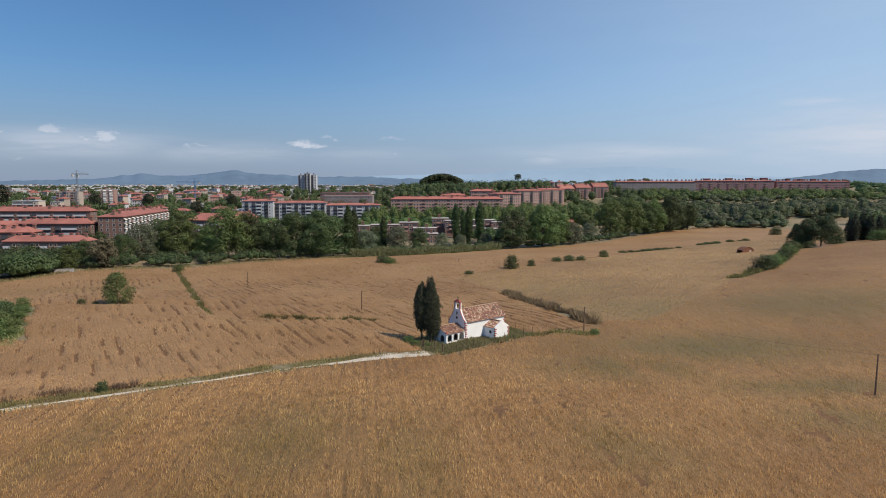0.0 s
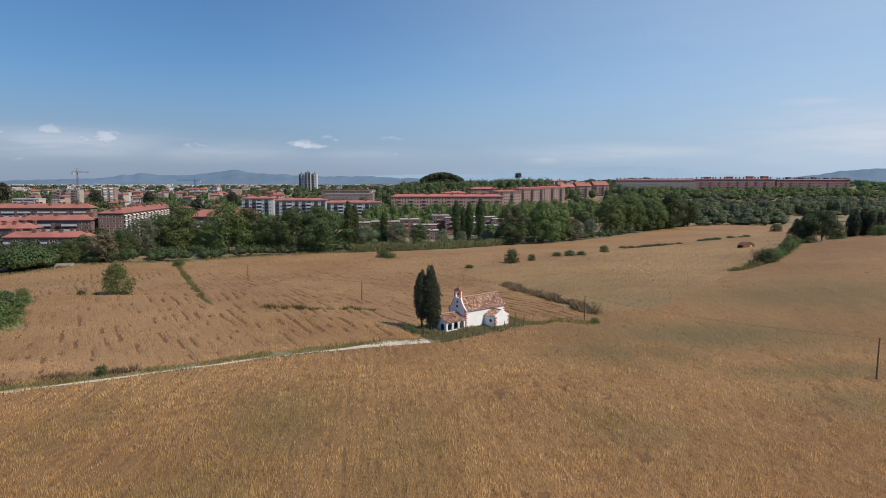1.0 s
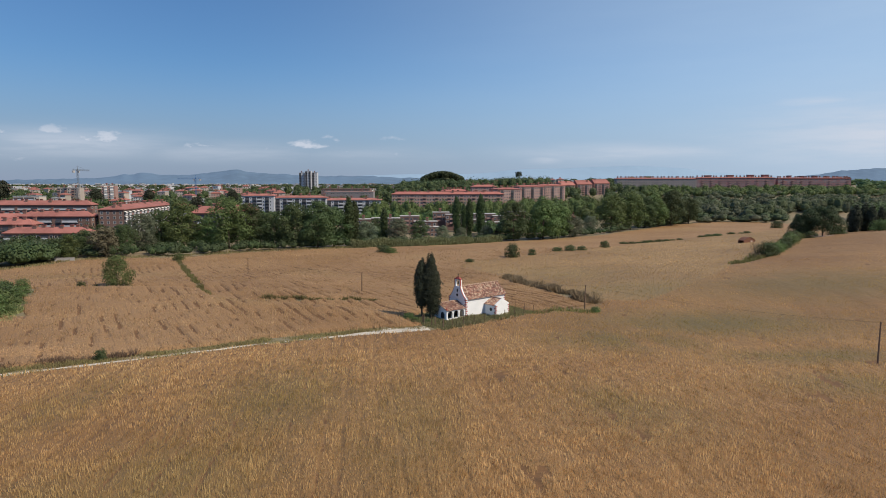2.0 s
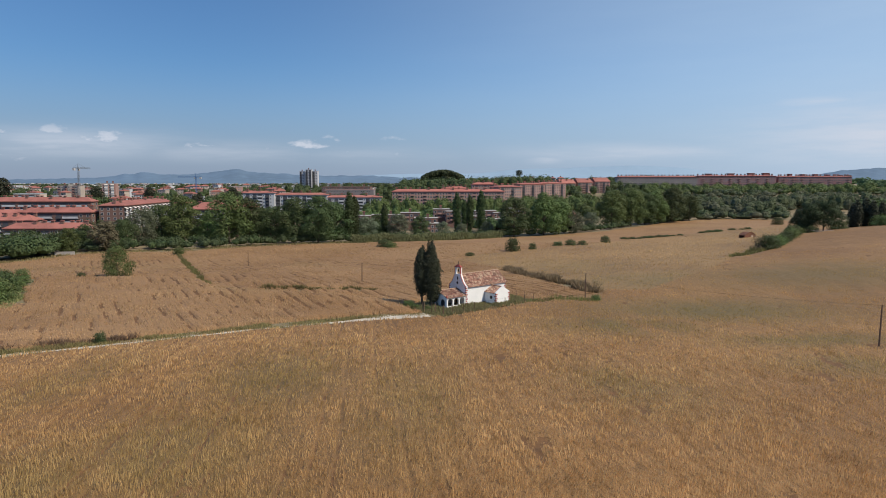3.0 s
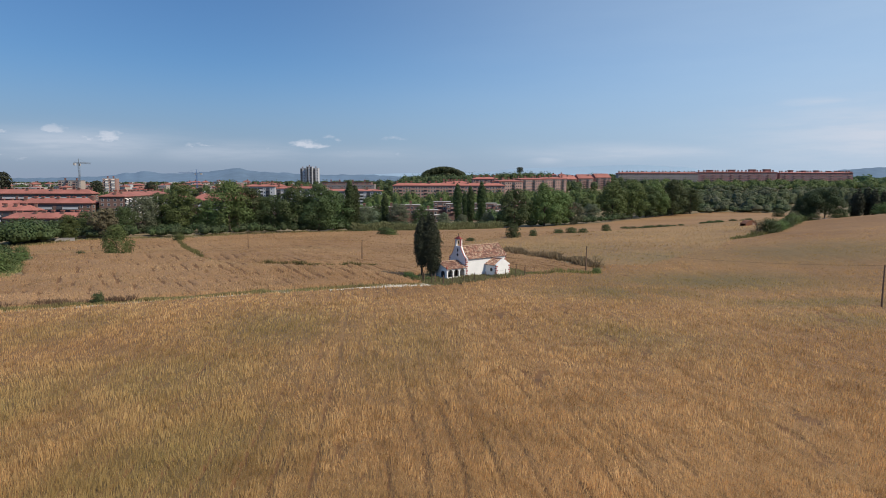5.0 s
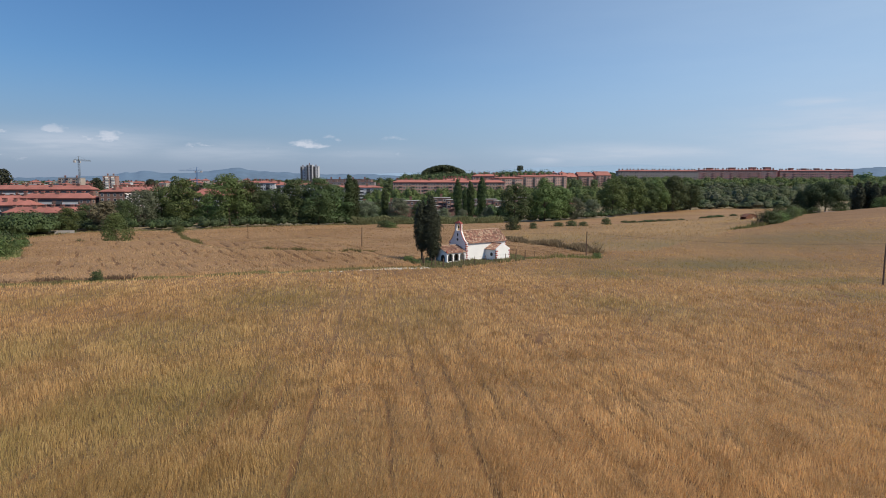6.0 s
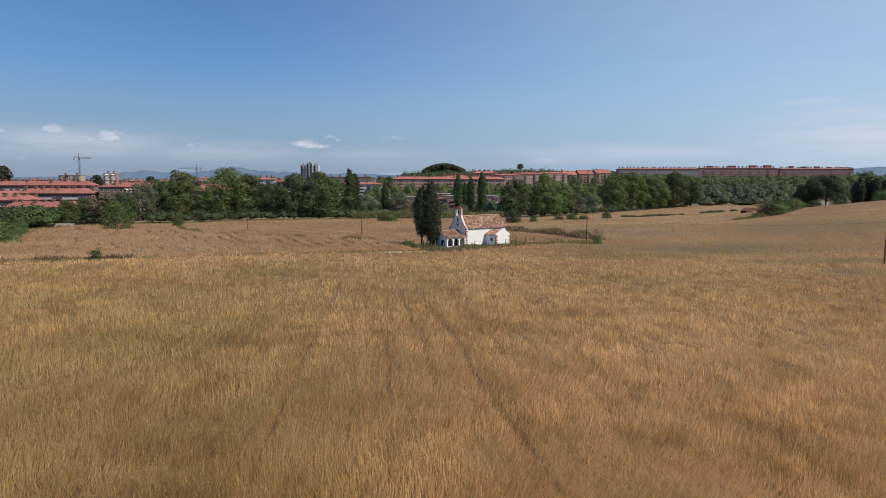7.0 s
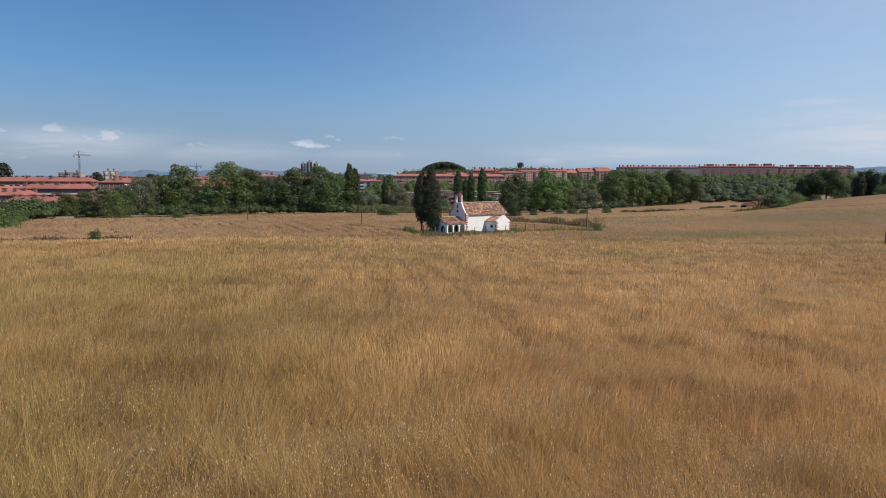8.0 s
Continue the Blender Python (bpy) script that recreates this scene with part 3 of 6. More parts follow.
def build_row_field(mat, label):
    """The field beyond the track, laid out along its drill rows, with a dark stem-and-soil colour that holds the shade
    in its parted rows.
    """
    A, B = np.meshgrid(np.arange(-60, 200, 0.36), np.arange(30, 300, 2.2))
    X, Y = turned(A, B, -30)
    inside, field = cropped(X, Y), which_field(X, Y)
    open_ = gaps(X, Y, field)
    T = crop_top(X, Y)
    fall = 1 / (1 + np.exp(-np.clip(inside, -8, 8) * 5.0))
    Z = np.maximum(T - 0.16 + 0.22 * fbm(A, B * 0.6, 4.0, 22, 4) - 0.4 * open_, T - 0.47) - (1 - fall) * 1.2
    own = field == 1
    near_swale = (X > 5) & (Y > 130)
    own[:, 2:-2] |= (own[:, :-4] | own[:, 4:]) & near_swale[:, 2:-2]
    own[1:-1] |= (own[:-2] | own[2:]) & near_swale[1:-1]
    keep = own[:-1, :-1] & (inside[:-1, :-1] > -2.0) & (Y[:-1, :-1] < 236)
    me = grid_mesh("corn_field", X, Y, Z, mat, keep)
    me.materials.append(M_SHADED_STEMS)
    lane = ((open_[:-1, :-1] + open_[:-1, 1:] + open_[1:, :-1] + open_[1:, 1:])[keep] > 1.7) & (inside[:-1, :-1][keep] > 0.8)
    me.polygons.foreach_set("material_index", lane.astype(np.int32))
    tagged(new("corn_field", me), label, "crop field", kind="stuff")


def build_fields():
    ys = np.concatenate([np.linspace(-60, 3, 10), np.geomspace(4, 530, 440)])
    us = np.linspace(-1, 1, 440)
    U, Y = np.meshgrid(us, ys)
    X = U * (0.75 * np.maximum(Y, 0) + 12)
    inside = cropped(X, Y)
    field = which_field(X, Y)
    open_ = gaps(X, Y, field)
    lump = np.zeros_like(X)
    for k, (deg, amp, deep) in enumerate(((-7, 0.22, 0.2), (-30, 0.26, 0.12), (40, 0.16, 0.0))):
        a, b = turned(X, Y, -deg)
        laid = fbm(a, b * 0.6, 4.0, 21 + k, 4)
        lump = np.where(field == k, amp * laid - deep * open_, lump)
    cover = np.where(field == 0, np.clip(1.9 - np.hypot(X, Y) / 90, 0, 1), 0.8)
    fall = 1 / (1 + np.exp(-np.clip(inside, -8, 8) * 5.0))
    T = crop_top(X, Y)
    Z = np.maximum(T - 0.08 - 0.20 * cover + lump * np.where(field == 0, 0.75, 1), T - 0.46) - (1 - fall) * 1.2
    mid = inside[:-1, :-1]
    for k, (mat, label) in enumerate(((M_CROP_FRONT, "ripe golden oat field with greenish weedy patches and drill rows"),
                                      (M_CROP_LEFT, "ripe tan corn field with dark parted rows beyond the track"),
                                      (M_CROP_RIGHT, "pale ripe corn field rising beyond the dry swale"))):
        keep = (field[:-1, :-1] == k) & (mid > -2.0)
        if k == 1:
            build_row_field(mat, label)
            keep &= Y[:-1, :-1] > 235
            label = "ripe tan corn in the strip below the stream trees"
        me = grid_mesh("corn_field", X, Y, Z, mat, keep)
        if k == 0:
            # holes get the dark stem colour in place of shade between stalks
            me.materials.append(M_SHADED_STEMS)
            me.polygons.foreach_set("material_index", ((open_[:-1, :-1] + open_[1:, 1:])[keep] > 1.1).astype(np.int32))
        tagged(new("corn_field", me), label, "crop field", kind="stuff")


build_fields()


def build_track():
    line = [Vector((x, y, 0)) for x, y in TRACK_LINE]
    pts = []
    for a, b in zip(line, line[1:]):
        n = max(2, int((b - a).length / 0.8))
        pts += [a.lerp(b, i / n) for i in range(n)]
    pts.append(line[-1])
    P = np.array([(p.x, p.y) for p in pts])
    for _ in range(6):
        P[1:-1] = (P[:-2] + 2 * P[1:-1] + P[2:]) / 4
    T = np.gradient(P, axis=0)
    T /= np.linalg.norm(T, axis=1)[:, None]
    N = np.stack([-T[:, 1], T[:, 0]], -1)
    s = np.linspace(0, 1, len(P))
    grow = np.clip((s - 0.78) / 0.12, 0, 1)
    half_l = 0.45 + 0.7 * fbm(s * 60, s * 0, 4, 5) + 2.2 * grow
    half_r = 0.35 + 0.6 * fbm(s * 60, s * 0 + 9, 4, 6) + 0.6 * grow
    w = np.linspace(-1, 1, 9)
    X = P[:, 0:1] + N[:, 0:1] * np.where(w > 0, w * half_l[:, None], w * half_r[:, None])
    Y = P[:, 1:2] + N[:, 1:2] * np.where(w > 0, w * half_l[:, None], w * half_r[:, None])
    Z = soil(X, Y) + 0.10 - 0.06 * w ** 4 + 0.03 * fbm(X, Y, 0.8, 7)
    tagged(new("track", grid_mesh("track", X, Y, Z, M_TRACK)), "pale dusty gravel farm track ending at the chapel", "track", kind="structure")


build_track()


# ---- plants ----
RNG = np.random.RandomState(4)


def unit(n, rng):
    v = rng.normal(size=(n, 3))
    return v / np.linalg.norm(v, axis=1)[:, None]


def cards(pos, out, size, rng, long=1.0, up=0.0):
    """Small folded leaf clumps at pos, facing about outwards."""
    n = len(pos)
    nrm = out + 0.4 * unit(n, rng)
    nrm /= np.linalg.norm(nrm, axis=1)[:, None]
    t = np.cross(nrm, unit(n, rng) * (1 - up) + np.array([0, 0, 0.0]))
    t /= np.linalg.norm(t, axis=1)[:, None] + 1e-9
    if up:
        t = t * (1 - up) + np.array([0, 0, up]) + 0.001
        t /= np.linalg.norm(t, axis=1)[:, None]
    b = np.cross(nrm, t)
    b /= np.linalg.norm(b, axis=1)[:, None] + 1e-9
    s = (size * (0.6 + 0.8 * rng.rand(n)))[:, None]
    k = s * (0.25 * (rng.rand(n, 1) - 0.5))
    return np.stack([pos - t * s * long * 0.5, pos + b * s * 0.42 + nrm * k, pos + t * s * long * 0.5 - nrm * k, pos - b * s * 0.36], 1)


def crown_cards(lobes, count, size, rng, long=1.0, up=0.0, hollow=0.7):
    """Leaf clumps over lobes given as (x, y, z, rx, rz)."""
    L = np.array(lobes, float)
    count, size = int(count * 1.35), size * 0.84
    area = L[:, 3] * (L[:, 3] + L[:, 4])
    pick = rng.choice(len(L), count, p=area / area.sum())
    d = unit(count, rng)
    d[:, 2] = np.where(d[:, 2] < -0.4, -d[:, 2], d[:, 2])
    r = hollow + (1.08 - hollow) * rng.rand(count) ** 0.6
    c = L[pick]
    scale = np.stack([c[:, 3], c[:, 3], c[:, 4]], -1)
    return cards(c[:, :3] + d * scale * r[:, None], d, np.full(count, size), rng, long, up)


def limbs(bm, height, first, spread, count, girth, rng, bend=0.3):
    tube(bm, [(0, 0, -0.5), (bend * 0.2, 0, height * 0.25), (bend * 0.5, bend * 0.3, height * 0.55), (bend, bend * 0.2, height * 0.85)],
         [girth * 1.25, girth * 0.85, girth * 0.55, girth * 0.12], 7)
    for k in range(count):
        a = 2 * math.pi * (k + rng.rand()) / count
        z = height * (first + (0.72 - first) * rng.rand())
        l = spread * (0.6 + 0.4 * rng.rand())
        tube(bm, [(0.4 * bend, 0.2 * bend, z), (math.cos(a) * l * 0.5, math.sin(a) * l * 0.5, z + l * 0.45), (math.cos(a) * l, math.sin(a) * l, z + l * 0.75)],
             [girth * 0.45, girth * 0.28, girth * 0.06], 5)


def broad_tree(name, height, radius, seed, leaf, label, category="tree", leaves=3600, size=0.85, low=0.12, group="", skirt=0.0, airy=0.72):
    rng = np.random.RandomState(seed)
    ob = empty(name, Matrix(), label, category, group)
    bm = bmesh.new()
    limbs(bm, height, 0.2, radius * 0.8, 7, height * 0.018, rng)
    part("trunk", bm, M_BARK, ob)
    lobes = []
    for k in range(26):
        z = height * (low + (0.93 - low) * ((k + rng.rand()) / 26))
        f = (z / height - low) / (1 - low)
        belly = max(0.25, (math.sin(math.pi * min(1, 0.22 + 0.78 * f)) ** 0.7))
        a, r = 2.4 * k + rng.rand(), radius * belly * (0.35 + 0.4 * rng.rand())
        rr = radius * (0.27 + 0.17 * rng.rand()) * (0.65 + 0.35 * belly)
        lobes.append((r * math.cos(a), r * math.sin(a), min(z, height - rr * 0.8), rr, rr * (0.8 + 0.3 * rng.rand())))
    co = crown_cards(lobes, leaves, size, rng, hollow=airy)
    share("crown", quad_mesh("crown", co, leaf), ob, Matrix())
    return ob


def column_tree(name, height, radius, seed, leaf, label, category, leaves=2600, size=0.6, bare=0.06, group="", stems=((0, 0, 1),), blunt=0.68):
    rng = np.random.RandomState(seed)
    ob = empty(name, Matrix(), label, category, group)
    for dx, dy, f in stems:
        bm = bmesh.new()
        tube(bm, [(dx, dy, -0.4), (dx * 1.05, dy, height * f * 0.4), (dx, dy, height * f * 0.9)], [height * 0.016, height * 0.011, 0.03], 7)
        part("trunk", bm, M_BARK, ob)
    lobes = []
    for dx, dy, f in stems:
        for k in range(40):
            t = (k + rng.rand()) / 40
            z = height * f * (bare + (0.97 - bare) * t)
            w = radius * (min(1.0, 0.5 + 1.5 * t) * (1 - max(0, t - blunt) / (1 - blunt) * 0.62))
            a = 2.4 * k + rng.rand()
            lobes.append((dx + math.cos(a) * w * 0.34, dy + math.sin(a) * w * 0.34, z, w * (0.62 + 0.16 * rng.rand()), height * f * 0.095))
    co = crown_cards(lobes, leaves, size, rng, 1.5, 0.45, 0.55)
    share("crown", quad_mesh("crown", co, leaf), ob, Matrix())
    return ob


def shrub(name, height, radius, seed, leaf, label, category="shrub", leaves=900, size=0.45, group="", bare=False):
    rng = np.random.RandomState(seed)
    ob = empty(name, Matrix(), label, category, group)
    for k in range(9 if bare else 4):
        a, l = 2 * math.pi * k / (9 if bare else 4) + rng.rand(), radius * (0.3 + 0.5 * rng.rand())
        bm = bmesh.new()
        tube(bm, [(0.1 * math.cos(a), 0.1 * math.sin(a), -0.2), (l * 0.5 * math.cos(a), l * 0.5 * math.sin(a), height * 0.5), (l * math.cos(a), l * math.sin(a), height * (0.85 + 0.15 * rng.rand()))],
             [0.07, 0.045, 0.015], 5)
        part("branch", bm, M_BARK, ob)
    lobes = []
    for k in range(11):
        a, r = 2.4 * k + rng.rand(), radius * 0.62 * math.sqrt((k + 0.5) / 11)
        rr = radius * (0.30 + 0.16 * rng.rand())
        top = height * (1 - 0.55 * (r / radius) ** 2) * (0.8 + 0.2 * rng.rand())
        lobes.append((r * math.cos(a), r * math.sin(a), max(rr * 0.3, top - rr * 0.9), rr, max(rr * 0.7, top * 0.45)))
        lobes.append((r * 1.15 * math.cos(a + 0.4), r * 1.15 * math.sin(a + 0.4), height * 0.16, rr, height * 0.24))
    co = crown_cards(lobes, leaves, size, rng, hollow=0.6)
    share("crown", quad_mesh("crown", co, leaf), ob, Matrix())
    return ob


def stand(ob, x, y, scale=1.0, wide=1.0, spin=None, sink=0.0, first=False, z=None):
    """Set a plant on the ground; the first use moves the plant itself, later ones copy it."""
    spin = RNG.rand() * 360 if spin is None else spin
    z = float(soil(x, y)) if z is None else z
    m = pose(x, y, z - sink, 0, 0, spin) @ Matrix.Diagonal((scale * wide, scale * wide, scale, 1))
    if ob.get("stood"):
        return copy_thing(ob, m @ Matrix.Diagonal((1 / ob.scale.x, 1 / ob.scale.y, 1 / ob.scale.z, 1)))
    ob["stood"] = 1
    ob.matrix_world = m
    return ob


BELT = "trees along the stream"
OAK = [broad_tree("broadleaf_tree", 20, 8.5, 31 + k, M_LEAF, "tall dark green broadleaf tree by the stream", group=BELT, leaves=5600, size=0.66) for k in range(3)]
BRIGHT = [broad_tree("broadleaf_tree", 20, 8.0, 41 + k, M_LEAF_BRIGHT, "tall fresh green broadleaf tree by the stream", group=BELT, leaves=5600, size=0.66) for k in range(2)]
GREY = [broad_tree("willow_tree", 16, 7.0, 51 + k, M_LEAF_GREY, "grey-green willow tree by the stream", group=BELT, leaves=5000, size=0.55, airy=0.6) for k in range(2)]
BROWN = broad_tree("broadleaf_tree", 14, 6.5, 61, M_LEAF_BROWN, "brownish broadleaf tree by the stream", group=BELT, leaves=3000, size=0.75, airy=0.6)
POPLAR = column_tree("poplar_tree", 22, 2.3, 71, M_POPLAR, "slender dark green columnar poplar tree", "poplar", 4200, 0.5, group="poplars", blunt=0.82)
SCRUB = [shrub("scrub_bush", 4, 3.4, 81 + k, M_LEAF, "dark green bush in the field", leaves=1500, size=0.36, group="bushes") for k in range(2)]
SCRUB_LIGHT = [shrub("scrub_bush", 4, 3.6, 85 + k, M_LEAF_BRIGHT, "fresh green bush at the edge of the field", leaves=1500, size=0.36, group="bushes") for k in range(2)]


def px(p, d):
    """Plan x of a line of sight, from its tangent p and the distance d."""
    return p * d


# along the stream: tangent, distance, height, kind
for tan, d, h, kind in ((-0.413, 306, 22.5, BRIGHT[0]), (-0.338, 303, 23.5, BRIGHT[1]), (-0.305, 314, 21, OAK[1]), (-0.372, 318, 15, BRIGHT[0]),
                        (-0.272, 312, 17.5, OAK[2]), (-0.236, 310, 21, OAK[1]), (-0.197, 309, 22, OAK[0]), (-0.172, 322, 20, OAK[2]),
                        (-0.475, 296, 17, GREY[0]), (-0.505, 285, 13, OAK[2]), (-0.445, 310, 18, OAK[0]), (-0.12, 338, 13, GREY[1]),
                        (-0.07, 345, 14.5, GREY[0]), (-0.035, 372, 13.5, OAK[1]), (-0.10, 372, 15, OAK[2]), (0.0, 392, 9.5, GREY[1]), (0.03, 388, 8.5, GREY[0]), (0.07, 385, 9.5, GREY[1])):
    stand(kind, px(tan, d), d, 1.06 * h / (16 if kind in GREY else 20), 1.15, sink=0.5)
for tan, d, h, kind in ((-0.595, 266, 11.5, BRIGHT[1]), (-0.64, 262, 9.5, GREY[1]), (-0.68, 254, 8.5, OAK[2]), (-0.72, 242, 8.5, BRIGHT[0]), (-0.565, 280, 12, OAK[1]),
                        (-0.535, 272, 14, BROWN), (0.113, 380, 24, OAK[0]), (0.16, 385, 27, BRIGHT[0]), (0.184, 392, 22, BRIGHT[1]), (0.207, 398, 15, GREY[1]),
                        (0.235, 420, 13, GREY[0]), (0.268, 440, 27, BRIGHT[0]), (0.298, 452, 28, BRIGHT[1]), (0.32, 470, 24, OAK[0]), (0.335, 476, 27, BRIGHT[0]),
                        (0.362, 488, 28, OAK[1]), (0.39, 505, 22, OAK[2])):
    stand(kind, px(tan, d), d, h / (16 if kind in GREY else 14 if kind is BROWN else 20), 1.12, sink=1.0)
for tan, d, h in ((-0.1475, 322, 25.5), (-0.1385, 325, 23.5), (-0.092, 350, 21), (0.023, 400, 27), (0.043, 402, 25.5), (0.061, 404, 28), (-0.148, 330, 22), (0.034, 420, 22)):
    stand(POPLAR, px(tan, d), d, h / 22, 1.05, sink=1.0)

def reed_bed():
    rng = np.random.RandomState(9)
    n = 15000
    t = rng.rand(n)
    x = np.interp(t, [0, 0.35, 1], [-44, -10, 34]) + rng.normal(size=n) * 0.6
    y = np.interp(t, [0, 0.35, 1], [306, 325, 366]) + rng.rand(n) ** 2 * 6
    h = 3.9 + 1.6 * fbm(x, y, 7, 3, 4)
    z = soil(x, y) + h * rng.rand(n) ** 0.8
    out = np.stack([0.3 * rng.normal(size=n), -0.8 + 0 * x, 0.5 + 0 * x], -1)
    co = cards(np.stack([x, y, z], -1), out, np.full(n, 0.55), rng, 1.9, 0.6)
    tagged(new("cane_bed", quad_mesh("cane_bed", co, M_REED)), "dense belt of green giant cane along the field edge", "reeds", kind="stuff")


reed_bed()

# loose bushes in the fields
LONE = broad_tree("bushy_tree", 9.0, 4.7, 91, M_LEAF_BRIGHT, "bushy olive-green tree standing alone in the corn", leaves=4200, size=0.36, low=0.05, airy=0.5)
stand(LONE, -86.5, 166.5, 1.0)
for x, y, h, w, kind in ((-95.5, 165.5, 0.62, 0.75, SCRUB[0]), (-92.3, 166.5, 0.35, 1.0, SCRUB[1]), (-103, 153.7, 0.75, 0.7, SCRUB_LIGHT[0]), (-87, 118, 1.35, 1.1, SCRUB_LIGHT[1]),
                         (-91, 126, 1.2, 1.2, SCRUB_LIGHT[0]), (-98, 139, 1.1, 1.1, SCRUB[0]), (-104, 147, 0.9, 1.2, SCRUB_LIGHT[1]), (-96, 133, 0.9, 1.2, SCRUB_LIGHT[0]),
                         (28.2, 253, 1.5, 0.72, SCRUB[0]), (37.2, 261, 0.8, 0.8, SCRUB[1]), (10.3, 238, 0.42, 1.6, SCRUB[0]), (51, 279, 0.6, 1.5, SCRUB[1]),
                         (57, 281, 0.75, 1.2, SCRUB[0]), (63, 284, 0.6, 1.3, SCRUB[1]), (77.6, 301, 0.9, 0.9, SCRUB[0]), (-22.7, 277, 0.8, 1.2, SCRUB_LIGHT[1]),
                         (-26, 281, 0.9, 1.3, SCRUB[0]), (-48.2, 87.2, 0.42, 0.8, SCRUB[1]), (228, 430, 1.35, 1.0, SCRUB[0]), (31, 126.5, 0.42, 0.75, SCRUB_LIGHT[0]),
                         (-107, 255, 0.9, 0.9, SCRUB_LIGHT[1]), (-96, 141.5, 0.5, 1.3, SCRUB_LIGHT[0]), (-91, 133, 0.45, 1.4, SCRUB_LIGHT[1]), (-100, 149, 0.5, 1.3, SCRUB_LIGHT[0]), (-86, 124, 0.45, 1.4, SCRUB_LIGHT[1])):
    stand(kind, x, y, h, w)
for x0, y0, x1, y1, n in ((93, 325, 133, 349, 9), (148, 362, 165, 371, 6), (170, 376, 190, 385, 3)):
    for k in range(n):
        t = (k + RNG.rand() * 0.6) / n
        stand(SCRUB[k % 2], x0 + (x1 - x0) * t, y0 + (y1 - y0) * t, 0.25 + 0.2 * RNG.rand(), 2.2)
for k in range(12):
    t = k / 11
    x, y = np.interp(t, [0, 0.3, 1], [108, 122.6, 162]), np.interp(t, [0, 0.3, 1], [215, 231, 290])
    stand((SCRUB + SCRUB_LIGHT)[k % 4], x + RNG.rand() * 3, y, 0.9 + 0.5 * RNG.rand(), 0.95)
BARE = shrub("thorn_bush", 6.0, 3.6, 99, M_DRYBRUSH, "half-bare greyish thorn bush at the end of the hedge", leaves=700, size=0.3, bare=True)
stand(BARE, 107, 214, 0.95)

# the dark pines and cypresses on the rise
PINE = broad_tree("pine_tree", 15, 9.0, 111, M_PINE, "dark spreading pine tree on the rise", "pine", 11000, 0.5, 0.24, "pines", airy=0.7)
for tan, d, h, w in ((0.603, 288, 1.0, 1.05), (0.568, 291, 0.8, 0.75)):
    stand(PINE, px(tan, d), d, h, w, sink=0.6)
for tan, d, h, w, kind in ((0.585, 282, 0.9, 1.1, SCRUB[0]), (0.560, 284, 1.0, 0.9, SCRUB[1]), (0.625, 300, 1.3, 1.2, SCRUB[0]), (0.70, 296, 1.6, 1.1, SCRUB_LIGHT[0]), (0.72, 300, 1.5, 1.2, SCRUB_LIGHT[1])):
    stand(kind, px(tan, d), d, h, w, sink=0.2)


def brush_pile(x, y):
    """A heap of pale fallen boughs under the pine."""
    rng = np.random.RandomState(15)
    ob = empty("brush_pile", pose(x, y, float(soil(x, y))), "heap of pale dead boughs under the spreading pine", "brush pile")
    for k in range(34):
        a, l = rng.rand() * 6.283, 1.2 + 2.2 * rng.rand()
        p = Vector((rng.normal() * 3.0, rng.normal() * 1.2, 0.1 + 1.1 * rng.rand()))
        q = p + Vector((math.cos(a) * l, math.sin(a) * l, (rng.rand() - 0.35) * 1.2))
        bm = bmesh.new()
        tube(bm, [p, p.lerp(q, 0.5) + Vector((0, 0, 0.2)), q], [0.13, 0.10, 0.04], 5)
        part("bough", bm, M_DEADWOOD, ob)


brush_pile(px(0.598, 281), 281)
FARCYP = column_tree("cypress_tree", 15, 2.4, 121, M_LEAF_DARK, "tall dark cypress tree on the rise", "cypress", 1800, 0.6, group="cypresses on the rise")
for tan, d, h in ((0.655, 312, 0.95), (0.668, 316, 1.0), (0.68, 312, 0.9), (0.695, 320, 0.85), (0.722, 312, 0.9), (0.648, 318, 0.85)):
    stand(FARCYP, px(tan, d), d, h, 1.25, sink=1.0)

# the two cypresses beside the chapel
CYP = column_tree("cypress_tree", 12.4, 1.75, 131, M_LEAF_DARK, "two-stemmed tall dark cypress beside the chapel porch", "cypress", 16000, 0.22, 0.09,
                  stems=((0, 0, 1), (0.45, 0.3, 0.80)))
stand(CYP, -2.35, 120.6, 1.0, 1.0, spin=0)
CYPB = column_tree("cypress_tree", 11.2, 1.3, 137, M_LEAF_DARK, "tall ragged cypress with a bare lower trunk", "cypress", 9000, 0.22, 0.2)
for bx, by, bs_, bw in ((-6.6, 120.2, 0.36, 1.0), (-5.4, 118.6, 0.26, 1.2), (-3.0, 117.4, 0.22, 1.3)):
    stand(SCRUB_LIGHT[0], bx, by, bs_, bw)
stand(CYPB, -4.15, 121.2, 1.0, 1.22, spin=40)


